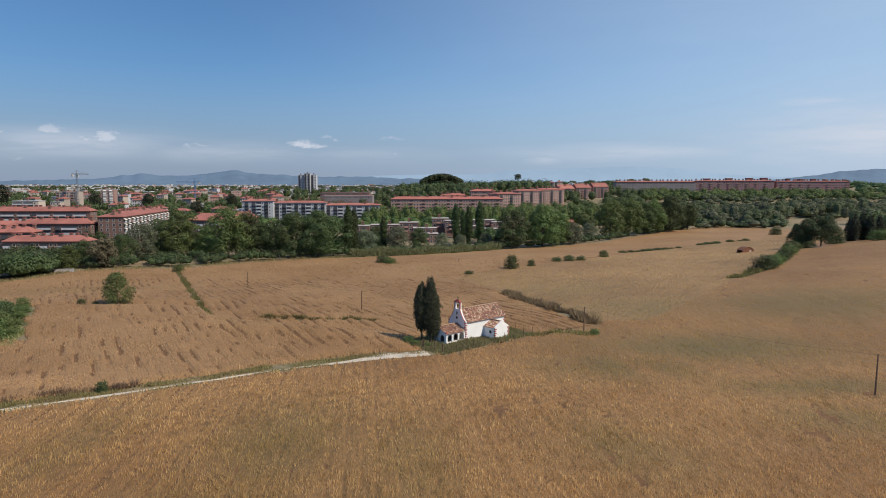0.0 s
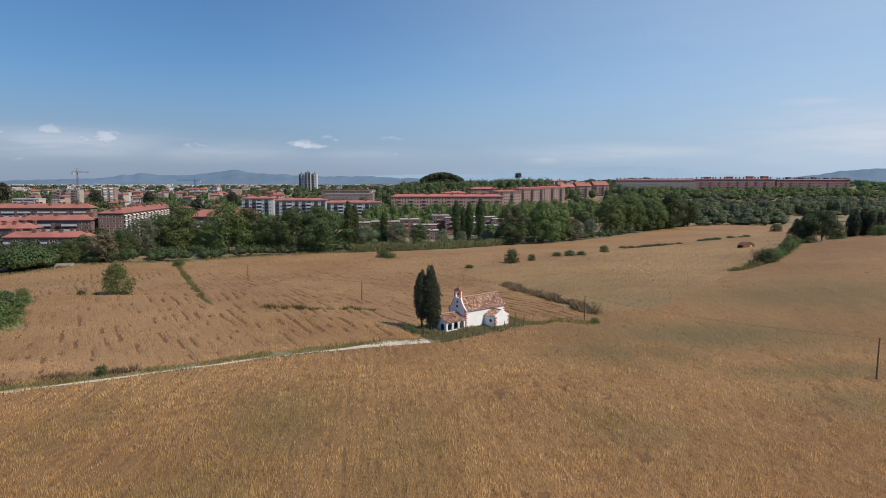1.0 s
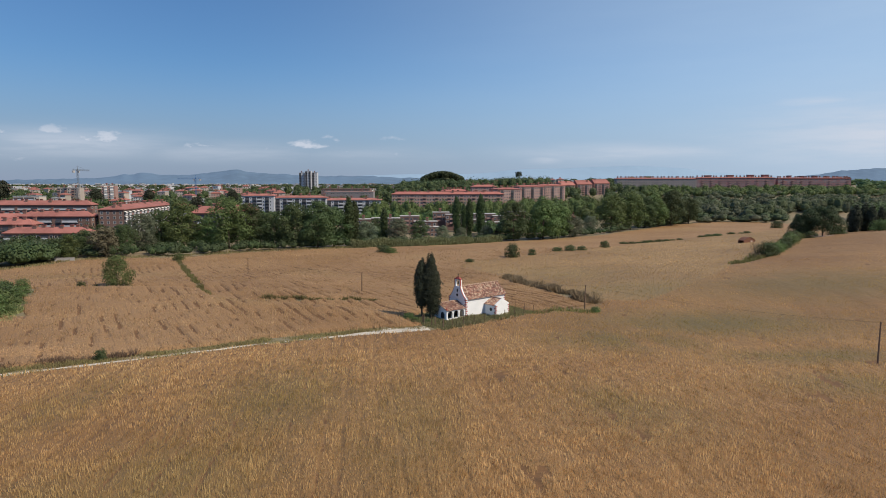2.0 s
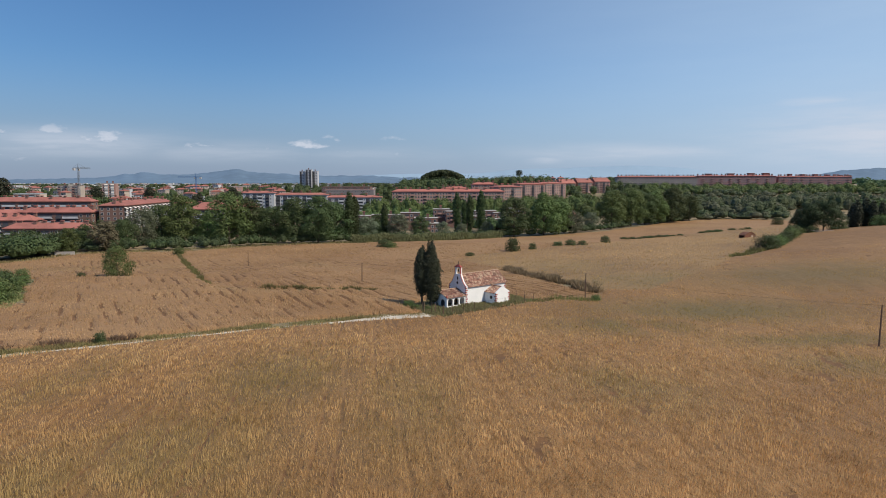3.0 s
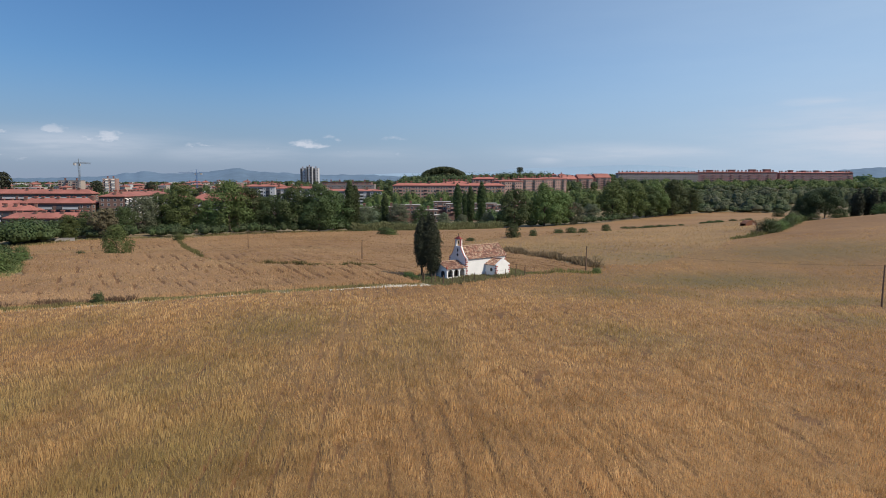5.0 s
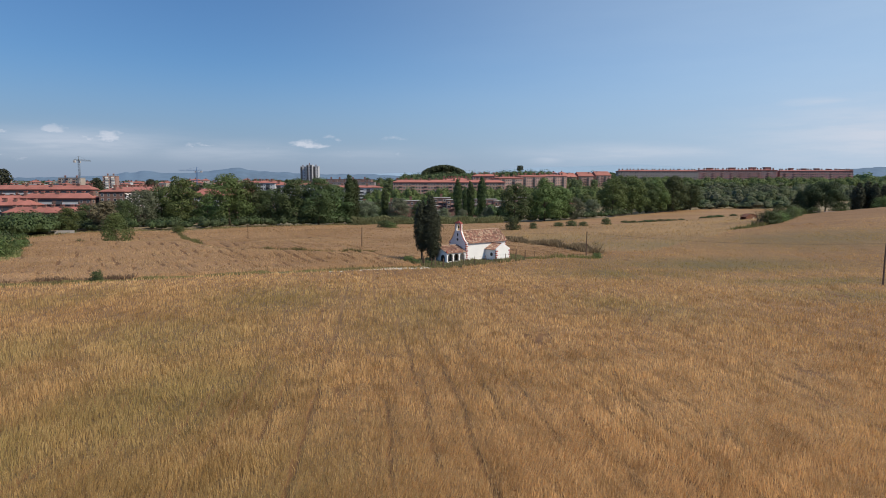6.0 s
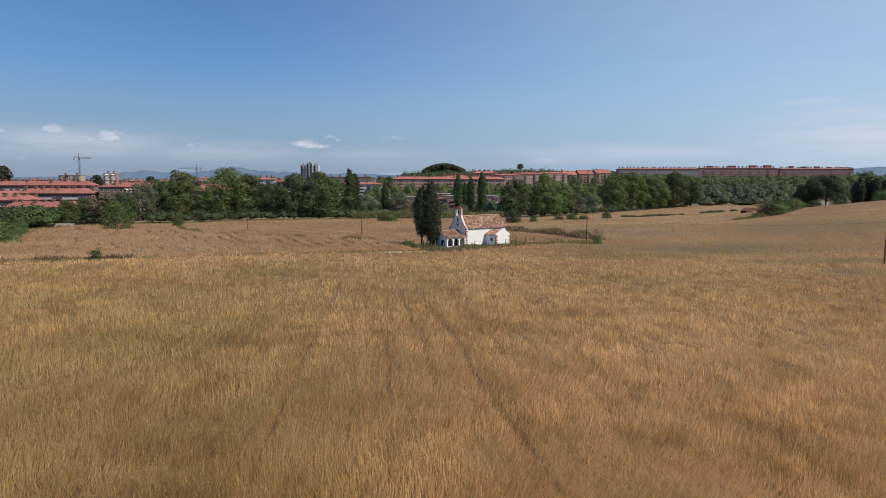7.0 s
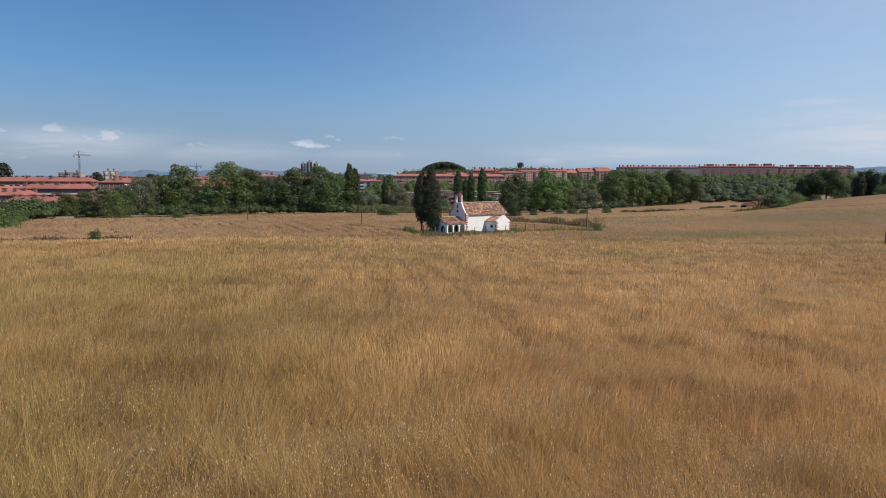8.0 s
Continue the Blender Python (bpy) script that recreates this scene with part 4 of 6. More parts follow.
def tufts(name, n, place, height, width, mat, label, category, seed, lean=0.35):
    """Grassy growth over a strip: place(rng, n) gives x, y."""
    rng = np.random.RandomState(seed)
    x, y = place(rng, n)
    some = fbm(x, y, 5, seed + 3, 3) + 0.35 * rng.rand(n) > -0.02
    x, y = x[some], y[some]
    n = len(x)
    z = soil(x, y) - 0.05
    h = height * (0.5 + 0.9 * rng.rand(n)) * (0.75 + 0.8 * fbm(x, y, 4, seed))
    a = rng.rand(n) * 6.283
    e = np.stack([np.cos(a), np.sin(a), 0 * a], -1) * (width * (0.6 + 0.8 * rng.rand(n)))[:, None]
    c = np.stack([x, y, z], -1)
    top = c + np.stack([rng.normal(size=n) * lean * h, rng.normal(size=n) * lean * h, h], -1)
    co = np.stack([c - e, c + e, top + e * 0.35, top - e * 0.35], 1)
    return tagged(new(name, quad_mesh(name, co, mat)), label, category, kind="stuff")


def along(line, half):
    P = np.array(line, float)
    s = np.concatenate([[0], np.cumsum(np.hypot(*np.diff(P, axis=0).T))])

    def place(rng, n):
        t = rng.rand(n) * s[-1]
        x, y = np.interp(t, s, P[:, 0]), np.interp(t, s, P[:, 1])
        dx, dy = np.interp(t + 0.5, s, P[:, 0]) - np.interp(t - 0.5, s, P[:, 0]), np.interp(t + 0.5, s, P[:, 1]) - np.interp(t - 0.5, s, P[:, 1])
        l = np.hypot(dx, dy) + 1e-6
        o = half[0] + (half[1] - half[0]) * rng.rand(n) + 0.4 * np.sin(t * 0.35) + 0.3 * np.sin(t * 0.9)
        return x - dy / l * o, y + dx / l * o
    return place


def yard_place(rng, n):
    a, b = rng.rand(n) * 25 - 10.8, rng.rand(n) * 13 - 5.4
    clear = (a > -5.3) & (a < 11) & (b > 0.1) & (b < 5) | (a > 4.9) & (a < 9) & (b > -3.2) & (b < 1)
    a, b = a[~clear], b[~clear]
    c, s = math.cos(radians(CHAPEL_TURN)), math.sin(radians(CHAPEL_TURN))
    return CHAPEL_AT[0] + a * c - b * s, CHAPEL_AT[1] + a * s + b * c


tufts("verge_grass", 11000, along(TRACK_LINE, (0.9, 3.5)), 0.46, 0.055, M_VERGE, "green and dry weedy grass along the track", "grass", 201)
tufts("verge_grass", 1500, along(TRACK_LINE[:-2], (-1.3, -0.6)), 0.4, 0.08, M_VERGE, "short weedy grass on the near track edge", "grass", 202)
def build_yard_grass():
    rng = np.random.RandomState(203)
    x, y = yard_place(rng, 24000)
    n = len(x)
    z = soil(x, y) - 0.05
    h = 0.55 * (0.5 + 0.9 * rng.rand(n)) * (0.8 + 0.9 * fbm(x, y, 3, 12))
    a = rng.rand(n) * 6.283
    e = np.stack([np.cos(a), np.sin(a), 0 * a], -1) * (0.07 * (0.6 + 0.8 * rng.rand(n)))[:, None]
    c = np.stack([x, y, z], -1)
    top = c + np.stack([rng.normal(size=n) * 0.3 * h, rng.normal(size=n) * 0.3 * h, h], -1)
    tagged(new("yard_grass", quad_mesh("yard_grass", np.stack([c - e, c + e, top + e * 0.3, top - e * 0.3], 1), M_YARD)), "unmown green grass round the chapel", "grass", kind="stuff")


build_yard_grass()
tufts("verge_weeds", 2600, along([(-75, 72.6), (-66, 77.0), (-58, 81.2), (-50, 86.2), (-44, 90.0)], (0.2, 2.2)), 0.95, 0.07, M_DRYBRUSH, "taller dry weeds beside the track", "weeds", 212)
tufts("dry_brush", 9000, along(BRUSH_LINE, (-1.5, 1.5)), 1.35, 0.10, M_DRYBRUSH, "dry brown brush along the ditch", "brush", 205)
tufts("ditch_growth", 4500, along(DITCH_LINE, (-0.8, 0.8)), 0.85, 0.12, M_GRASS, "green growth along the field ditch", "grass", 206)
tufts("ditch_growth", 1500, along(THIN_LINE, (-0.5, 0.5)), 0.75, 0.10, M_GRASS, "thin green strip between the corn rows", "grass", 207)
tufts("ditch_growth", 900, along(SWALE_LINE, (-1.6, 1.6)), 0.85, 0.10, M_GRASS, "green grass at the foot of the swale", "grass", 208)
tufts("corner_grass", 18000, along([(-82, 113), (-90, 127), (-99, 140), (-107, 153)], (-3.5, 14)), 0.9, 0.16, M_YARD, "rough green grass at the field corner", "grass", 210)
tufts("edge_grass", 5000, along([(-170, 222), (-152, 262), (-109, 267), (-88, 283), (-58, 301), (-28, 312)], (-1, 8)), 0.8, 0.18, M_VERGE, "rough green grass below the trees", "grass", 211)
tufts("hedge_growth", 3500, along(HEDGE_LINE, (-2.4, 2.4)), 1.3, 0.25, M_GRASS, "green growth at the foot of the hedge", "grass", 209)
stand(BARE, 34.0, 138.5, 0.45, 1.3)


def build_stalks():
    """Standing oat stalks with drooping spikelets, dense close by and thinning out with distance."""
    rng = np.random.RandomState(77)
    n = 140000
    d = 4.5 * (50 / 4.5) ** rng.rand(n)
    u = rng.rand(n) * 2 - 1
    x, y = u * (0.74 * d + 1.5), d
    ok = (cropped(x, y) > 0.3) & (which_field(x, y) == 0) & (rng.rand(n) > (d - 20) / 30)
    x, y, d = x[ok], y[ok], d[ok]
    n = len(x)
    wide = np.clip(d / 30, 0.5, 1.9)
    top = crop_top(x, y) + 0.10 + 0.12 * rng.normal(size=n) + 0.5 * fbm(x, y, 1.2, 31, 4) - 0.02
    foot = top - 0.5
    lean = rng.normal(size=(n, 2)) * (0.10 + 0.16 * rng.rand(n, 1)) + np.stack([0.36 * fbm(x, y, 0.7, 41), 0.36 * fbm(x, y, 0.7, 42)], -1)
    a = rng.rand(n) * 6.283
    e = np.stack([np.cos(a), np.sin(a), 0 * a], -1) * (0.0055 * wide)[:, None]
    base = np.stack([x, y, foot], -1)
    tip = np.stack([x + lean[:, 0], y + lean[:, 1], top], -1)
    stalk = np.stack([base - e, base + e, tip + e * 0.35, tip - e * 0.35], 1)
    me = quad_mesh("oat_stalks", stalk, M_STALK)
    tagged(new("oat_stalks", me), "ripe golden oat stalks standing in the front field", "crop", kind="stuff")
    m = int(n * 0.55)
    bearing = np.argsort(-fbm(x, y, 0.9, 51, 3) - 0.9 * rng.rand(n))[:n // 8]
    k = np.concatenate([rng.choice(bearing, m - m // 3), rng.randint(0, n, m // 3)])
    s = (0.027 * np.clip(wide[k], 0.8, 2.2))[:, None]
    at = tip[k] + np.stack([lean[k, 0] * 0.3, lean[k, 1] * 0.3, -0.06 * rng.rand(m)], -1) + rng.normal(size=(m, 3)) * np.array([0.05, 0.05, 0.06])
    dr = np.stack([rng.normal(size=m) * 0.5, rng.normal(size=m) * 0.5, -1 + 0 * a[k]], -1)
    dr /= np.linalg.norm(dr, axis=1)[:, None]
    sd = np.cross(dr, unit(m, rng))
    sd /= np.linalg.norm(sd, axis=1)[:, None] + 1e-9
    s = s * 1.15
    ear = np.stack([at, at + dr * s * 0.5 + sd * s * 0.24, at + dr * s * 1.15, at + dr * s * 0.5 - sd * s * 0.24], 1)
    tagged(new("oat_ears", quad_mesh("oat_ears", ear, M_EAR)), "pale drooping oat spikelets over the front field", "crop", kind="stuff")


def crop_cover(name, n, which, d0, d1, high, wide, mat, label, seed, lean, power=0.7):
    """Upright tufts of ears over a field, bent by the wind and fallen where the rows have parted."""
    rng = np.random.RandomState(seed)
    d = d0 * (d1 / d0) ** rng.rand(n)
    x, y = (rng.rand(n) * 2 - 1) * (0.74 * d + 3), d
    field = which_field(x, y)
    ok = (cropped(x, y) > 0.2) & (field == which) & (rng.rand(n) < (d - 0.8 * d0) / (0.6 * d0)) & (rng.rand(n) > 1.2 * gaps(x, y, field))
    x, y, d = x[ok], y[ok], d[ok]
    n = len(x)
    dip = gaps(x, y, which_field(x, y))
    top = crop_top(x, y) + 0.03 * rng.normal(size=n) + 0.2 * fbm(x, y, 2.6, seed + 1, 4) - 0.38 * dip
    h = high * (0.8 + 0.4 * rng.rand(n))
    bend = np.stack([lean[0] + 0.5 * fbm(x, y, 3.0, seed + 2, 3), lean[1] + 0.5 * fbm(x, y, 3.0, seed + 3, 3)], -1) + 0.16 * rng.normal(size=(n, 2))
    a = rng.rand(n) * 6.283
    e = np.stack([np.cos(a), np.sin(a), 0 * a], -1) * (wide * (d / d0) ** power * (0.6 + 0.8 * rng.rand(n)))[:, None]
    tip = np.stack([x + bend[:, 0] * h, y + bend[:, 1] * h, top], -1)
    foot = np.stack([x, y, top - h], -1)
    tagged(new(name, quad_mesh(name, np.stack([foot - e, foot + e, tip + e * 0.55, tip - e * 0.55], 1), mat)), label, "crop", kind="stuff")


crop_cover("oat_tufts", 290000, 0, 9, 200, 0.5, 0.0058, M_COVER_FRONT, "ripe golden oats standing in the front field", 501, (0.12, 0.0), 0.95)
crop_cover("corn_tufts", 170000, 1, 84, 300, 0.5, 0.060, M_COVER_LEFT, "ripe tan corn standing beyond the track", 511, (0.0, 0.05))

crop_cover("pale_corn_tufts", 60000, 2, 120, 420, 0.5, 0.08, M_COVER_RIGHT, "pale ripe corn standing across the swale", 521, (0.1, 0.05))

M_EAR = crop("oat_spikelets", (0.76, 0.56, 0.32), (0.84, 0.67, 0.42), (0.52, 0.33, 0.16), (0.52, 0.43, 0.19), -5, WEED_SPOTS, islands=0.85, greens=0.2)
build_stalks()


# ---- the chapel ----
def arc(cx, cz, r, a0, a1, n):
    return [(cx + r * math.cos(radians(a0 + (a1 - a0) * k / n)), cz + r * math.sin(radians(a0 + (a1 - a0) * k / n))) for k in range(n + 1)]


def tiled_slope(bm, a0, a1, e_low, z_low, e_high, z_high, along_x=True, pitch=0.23, thick=0.09):
    """A roof slope of barrel tiles: ribs running up the slope, stepped in courses."""
    n_rib = int((a1 - a0) / pitch)
    n_course = max(2, int(math.hypot(e_high - e_low, z_high - z_low) / 0.4))
    sub = 4
    cols = n_rib * sub + 1
    rows = []
    for j in range(n_course):
        for f, lift in ((j / n_course, 0.035), ((j + 1) / n_course, 0.0)):
            row = []
            for i in range(cols):
                a = a0 + (a1 - a0) * i / (cols - 1)
                wob = 0.012 * math.sin(i * 1.7 + j * 2.3)
                z = z_low + (z_high - z_low) * f + lift + 0.055 * math.cos(2 * math.pi * i / sub) + wob
                e = e_low + (e_high - e_low) * f
                row.append(bm.verts.new((a, e, z) if along_x else (e, a, z)))
            rows.append(row)
    for u, v in zip(rows, rows[1:]):
        for i in range(cols - 1):
            bm.faces.new((u[i], u[i + 1], v[i + 1], v[i]))
    low = [bm.verts.new((w.co.x, w.co.y, w.co.z - thick)) for w in rows[0]]
    for i in range(cols - 1):
        bm.faces.new((low[i], low[i + 1], rows[0][i + 1], rows[0][i]))


def quoins(parent, x, y, z0, z1, mx, my, label):
    """Alternating long and short red corner blocks, each its own piece; mx, my: the way back along each wall."""
    meshes = []
    for lx, ly in ((0.42, 0.24), (0.24, 0.42)):
        bm = bmesh.new()
        xs, ys = sorted((-0.03 * mx, lx * mx)), sorted((-0.03 * my, ly * my))
        box(bm, xs[0], xs[1], ys[0], ys[1], 0.02, 0.27)
        me = bpy.data.meshes.new("quoin")
        bm.to_mesh(me)
        bm.free()
        me.materials.append(M_REDTRIM)
        meshes.append(me)
    n = int((z1 - z0) / 0.40)
    for k in range(n):
        share("quoin", meshes[k % 2], parent, pose(x, y, z0 + k * (z1 - z0) / n))


def ring_window(parent, m, r, name="oculus"):
    """A round window: a black disc for its inner shade in a moulded ring, facing local -y."""
    bm = bmesh.new()
    prism(bm, arc(0, 0, r, 0, 360 - 22.5, 15), "y", -0.03, 0.05, 0)
    prism(bm, arc(0, 0, r * 0.78, 0, 360 - 22.5, 15), "y", -0.036, -0.02, 1)
    ob = part(name, finish(bm), [M_PLASTER, M_BLACK], parent, "round window with a black disc for its inner shade")
    ob.matrix_local = m
    return ob


def build_chapel():
    base = float(soil(*CHAPEL_AT)) + 0.0
    ch = empty("chapel", pose(CHAPEL_AT[0], CHAPEL_AT[1], base, 0, 0, CHAPEL_TURN),
               "small whitewashed country chapel with red corner blocks and a tiled roof", "chapel")
    L, W, eave, ridge, t = 10.9, 4.9, 3.62, 5.85, 0.45
    bm = bmesh.new()
    box(bm, 0, L, 0, t, -1.5, eave)
    box(bm, 0, L, W - t, W, -1.5, eave)
    prism(bm, [(t, -1.5), (W - t, -1.5), (W - t, eave), (W / 2, ridge - 0.12), (t, eave)], "x", L - t, L - 0.002)
    part("nave_wall", finish(bm), M_PLASTER, ch)
    # front wall: sweeping gable that carries the bell arch
    out = [(-0.10, -1.5), (W + 0.10, -1.5), (W + 0.10, eave + 0.12)]
    left = []
    for k in range(9):
        f = k / 8
        left.append((-0.10 + (W / 2 - 0.78) * f + 0.0, eave + 0.12 + (5.75 - eave) * (f ** 1.7)))
    right = [(W - y, z) for y, z in left]
    out += right[1:] + [(W / 2 + 0.84, 5.95), (W / 2 - 0.84, 5.95)] + left[::-1]
    bm = bmesh.new()
    prism(bm, out, "x", -0.12, 0.34)
    fr = part("front_wall", finish(bm), M_PLASTER, ch, "whitewashed front wall with curved gable")
    for curve in (left, right):
        bm = bmesh.new()
        for (y0, z0), (y1, z1) in zip(curve, curve[1:]):
            vs = [bm.verts.new(p) for p in ((-0.18, y0, z0 - 0.03), (0.0, y0, z0 - 0.03), (0.0, y1, z1 - 0.03), (-0.18, y1, z1 - 0.03),
                                            (-0.18, y0, z0 + 0.05), (0.0, y0, z0 + 0.05), (0.0, y1, z1 + 0.05), (-0.18, y1, z1 + 0.05))]
            for f in ((0, 3, 2, 1), (4, 5, 6, 7), (0, 1, 5, 4), (1, 2, 6, 5), (2, 3, 7, 6), (3, 0, 4, 7)):
                bm.faces.new([vs[i] for i in f])
        part("coping", finish(bm), M_REDTRIM, fr, "red brick coping")
    # bell arch
    c = W / 2
    bm = bmesh.new()
    for s in (-1, 1):
        y0, y1 = sorted((c + s * 0.58, c + s * 0.84))
        box(bm, -0.10, 0.34, y0, y1, 5.951, 6.85)
    arch_pts = [(c + 0.58 * math.cos(math.pi * k / 8), 6.85 + 0.40 * math.sin(math.pi * k / 8)) for k in range(9)]
    for (y0, z0), (y1, z1) in zip(arch_pts, arch_pts[1:]):
        prism(bm, [(y0, z0), (y1, z1), (y1, 7.36), (y0, 7.36)], "x", -0.10, 0.34)
    for s in (-1, 1):
        y0, y1 = sorted((c + s * 0.58, c + s * 0.84))
        box(bm, -0.10, 0.34, y0, y1, 6.85, 7.36)
    bmesh.ops.remove_doubles(bm, verts=bm.verts, dist=0.0005)
    belfry = part("bell_gable", finish(bm), M_PLASTER, ch, "white bell arch with red edges")
    for y in (c - 0.87, c + 0.77):
        bm = bmesh.new()
        box(bm, -0.135, 0.10, y, y + 0.10, 6.0, 7.35)
        part("edge_brick", bm, M_REDTRIM, belfry, "red brick edge")
    bm = bmesh.new()
    box(bm, -0.22, 0.46, c - 0.90, c + 0.90, 7.36, 7.48)
    vs = [bm.verts.new(p) for p in ((-0.16, c - 0.8, 7.481), (0.40, c - 0.8, 7.481), (0.40, c + 0.8, 7.481), (-0.16, c + 0.8, 7.481), (0.12, c - 0.18, 7.92), (0.12, c + 0.18, 7.92))]
    for f in ((0, 1, 4), (1, 2, 5, 4), (2, 3, 5), (3, 0, 4, 5), (3, 2, 1, 0)):
        bm.faces.new([vs[i] for i in f])
    part("bell_cap", finish(bm), M_REDTRIM, belfry, "stepped red brick cap")
    bm = bmesh.new()
    tube(bm, [(0.12, c, 7.85), (0.12, c, 8.55)], [0.05, 0.04], 6)
    tube(bm, [(0.12, c - 0.22, 8.3), (0.12, c + 0.22, 8.3)], [0.035, 0.035], 6)
    part("finial", bm, M_BLACK, belfry, "dark iron cross")
    bm = bmesh.new()
    tube(bm, [(0.12, c, 6.98), (0.12, c, 6.9), (0.12, c, 6.72), (0.12, c, 6.5), (0.12, c, 6.46)], [0.04, 0.10, 0.14, 0.21, 0.20], 12)
    part("bell", bm, M_BRONZE, belfry, "small bronze bell")
    turn_west = Matrix.Rotation(radians(-90), 4, "Z")
    ring_window(ch, Matrix.Translation((-0.125, c, 4.25)) @ turn_west, 0.36)
    # niche shade is a black slab on the solid front wall
    bm = bmesh.new()
    prism(bm, [(-0.17, -0.30), (0.17, -0.30), (0.17, 0.18)] + arc(0, 0.18, 0.17, 20, 160, 5) + [(-0.17, 0.18)], "y", -0.012, 0.05)
    niche = part("niche", finish(bm), M_BLACK, ch, "small arched niche over the round window, its shade a black slab")
    niche.matrix_local = Matrix.Translation((-0.122, c, 5.15)) @ turn_west
    # nave roof
    bm = bmesh.new()
    tiled_slope(bm, 0.36, L + 0.22, -0.30, eave - 0.02, W / 2, ridge)
    part("roof_slope", bm, M_TILE, ch, "weathered brown barrel tiles")
    bm = bmesh.new()
    tiled_slope(bm, 0.36, L + 0.22, W + 0.30, eave - 0.02, W / 2, ridge)
    part("roof_slope", finish(bm), M_TILE, ch, "weathered brown barrel tiles")
    bm = bmesh.new()
    tube(bm, [(0, 0, 0), (0.42, 0, 0.012)], [0.12, 0.14], 8)
    ridge_me = bpy.data.meshes.new("ridge_tile")
    bm.to_mesh(ridge_me)
    bm.free()
    ridge_me.materials.append(M_TILE)
    for k in range(26):
        share("ridge_tile", ridge_me, ch, pose(0.36 + k * 0.412, W / 2, ridge + 0.03))
    quoins(ch, -0.11, -0.10, -0.6, eave + 0.1, 1, 1, "red corner block")
    quoins(ch, -0.11, W + 0.10, -0.6, eave + 0.1, 1, -1, "red corner block")
    quoins(ch, L, 0, -0.6, eave - 0.15, -1, 1, "red corner block")
    # porch with three arches on the long side and two on the front
    px0, ph, prdg = -5.0, 2.0, 3.15
    bm = bmesh.new()

    def arcade(axis, a0, a1, n, at0, at1):
        pier = 0.32
        bay = (a1 - a0 - pier) / n
        for k in range(n + 1):
            s0 = a0 + k * bay
            prism(bm, [(s0, -1.5), (s0 + pier, -1.5), (s0 + pier, ph), (s0, ph)], axis, at0, at1)
        for k in range(n):
            s0, s1 = a0 + k * bay + pier, a0 + (k + 1) * bay
            r, cx = (s1 - s0) / 2, (s0 + s1) / 2
            zc = ph - 0.22 - r * 0.75
            pts = [(cx - r * math.cos(math.pi * i / 8), zc + 0.75 * r * math.sin(math.pi * i / 8)) for i in range(9)]
            for (u0, w0), (u1, w1) in zip(pts, pts[1:]):
                prism(bm, [(u0, w0), (u1, w1), (u1, ph), (u0, ph)], axis, at0, at1)
            prism(bm, [(s0, -1.5), (s1, -1.5), (s1, 0.35), (s0, 0.35)], axis, at0, at1)

    arcade("y", px0, -0.13, 3, 0.0, 0.3)
    bmesh.ops.remove_doubles(bm, verts=bm.verts, dist=0.0005)
    porch = part("porch", finish(bm), M_PLASTER, ch, "white open porch with low round arches")
    bm = bmesh.new()
    prism(bm, [(0.3, -1.5), (W, -1.5), (W, ph), (W / 2, prdg - 0.05), (0.3, ph + 0.06)], "x", px0, px0 + 0.3)
    prism(bm, [(px0 + 0.3, -1.5), (-0.13, -1.5), (-0.13, ph), (px0 + 0.3, ph)], "y", W - 0.3, W)
    part("porch_wall", finish(bm), M_PLASTER, porch)
    bm = bmesh.new()
    box(bm, px0 + 0.3, -0.13, 0.3, W - 0.3, -0.4, 0.03)
    part("porch_floor", bm, M_TRACK, porch)
    for e0 in (-0.22, W + 0.22):
        bm = bmesh.new()
        tiled_slope(bm, px0 - 0.18, -0.13, e0, ph + 0.02, W / 2, prdg)
        part("porch_roof", finish(bm), M_TILE, porch, "weathered brown barrel tiles")
    for k in range(12):
        share("ridge_tile", ridge_me, porch, pose(px0 - 0.18 + k * 0.41, W / 2, prdg + 0.03))
    # shade inside this arch is a black panel on the solid porch wall
    bm = bmesh.new()
    prism(bm, [(0.6, 0.35), (1.7, 0.35), (1.7, 1.1)] + arc(1.15, 1.1, 0.55, 12, 168, 8) + [(0.6, 1.1)], "x", px0 - 0.012, px0 + 0.1)
    part("porch_opening_shade", finish(bm), M_BLACK, porch, "arched opening in the porch front, its shade a black panel")
    bm = bmesh.new()
    tube(bm, [(px0 + 0.1, 0.1, ph + 0.05), (px0 + 0.1, 0.1, ph + 0.35), (px0 + 0.1, 0.1, ph + 0.62)], [0.16, 0.14, 0.03], 8)
    part("corner_pinnacle", bm, M_REDTRIM, porch, "small red brick pinnacle")
    # church door inside the porch
    bm = bmesh.new()
    prism(bm, [(c - 0.6, 0.03), (c + 0.6, 0.03), (c + 0.6, 1.9), (c - 0.6, 1.9)], "x", -0.17, -0.125)
    part("door", finish(bm), M_WOOD, ch, "dark wooden chapel door")
    # side chapel
    sx0, sx1, sy, se, sr = 5.05, 8.85, -3.15, 2.25, 3.35
    bm = bmesh.new()
    box(bm, sx0, sx0 + 0.35, sy + 0.35, -0.002, -1.5, se)
    box(bm, sx1 - 0.35, sx1, sy + 0.35, -0.002, -1.5, se)
    prism(bm, [(sx0, -1.5), (sx1, -1.5), (sx1, se + 0.12), ((sx0 + sx1) / 2, sr + 0.14), (sx0, se + 0.12)], "y", sy, sy + 0.35)
    side = part("side_chapel", finish(bm), M_PLASTER, ch, "white gabled side chapel")
    mid = (sx0 + sx1) / 2
    for e0 in (sx0 - 0.22, sx1 + 0.22):
        bm = bmesh.new()
        tiled_slope(bm, sy + 0.30, 0.32, e0, se - 0.02, mid, sr, False)
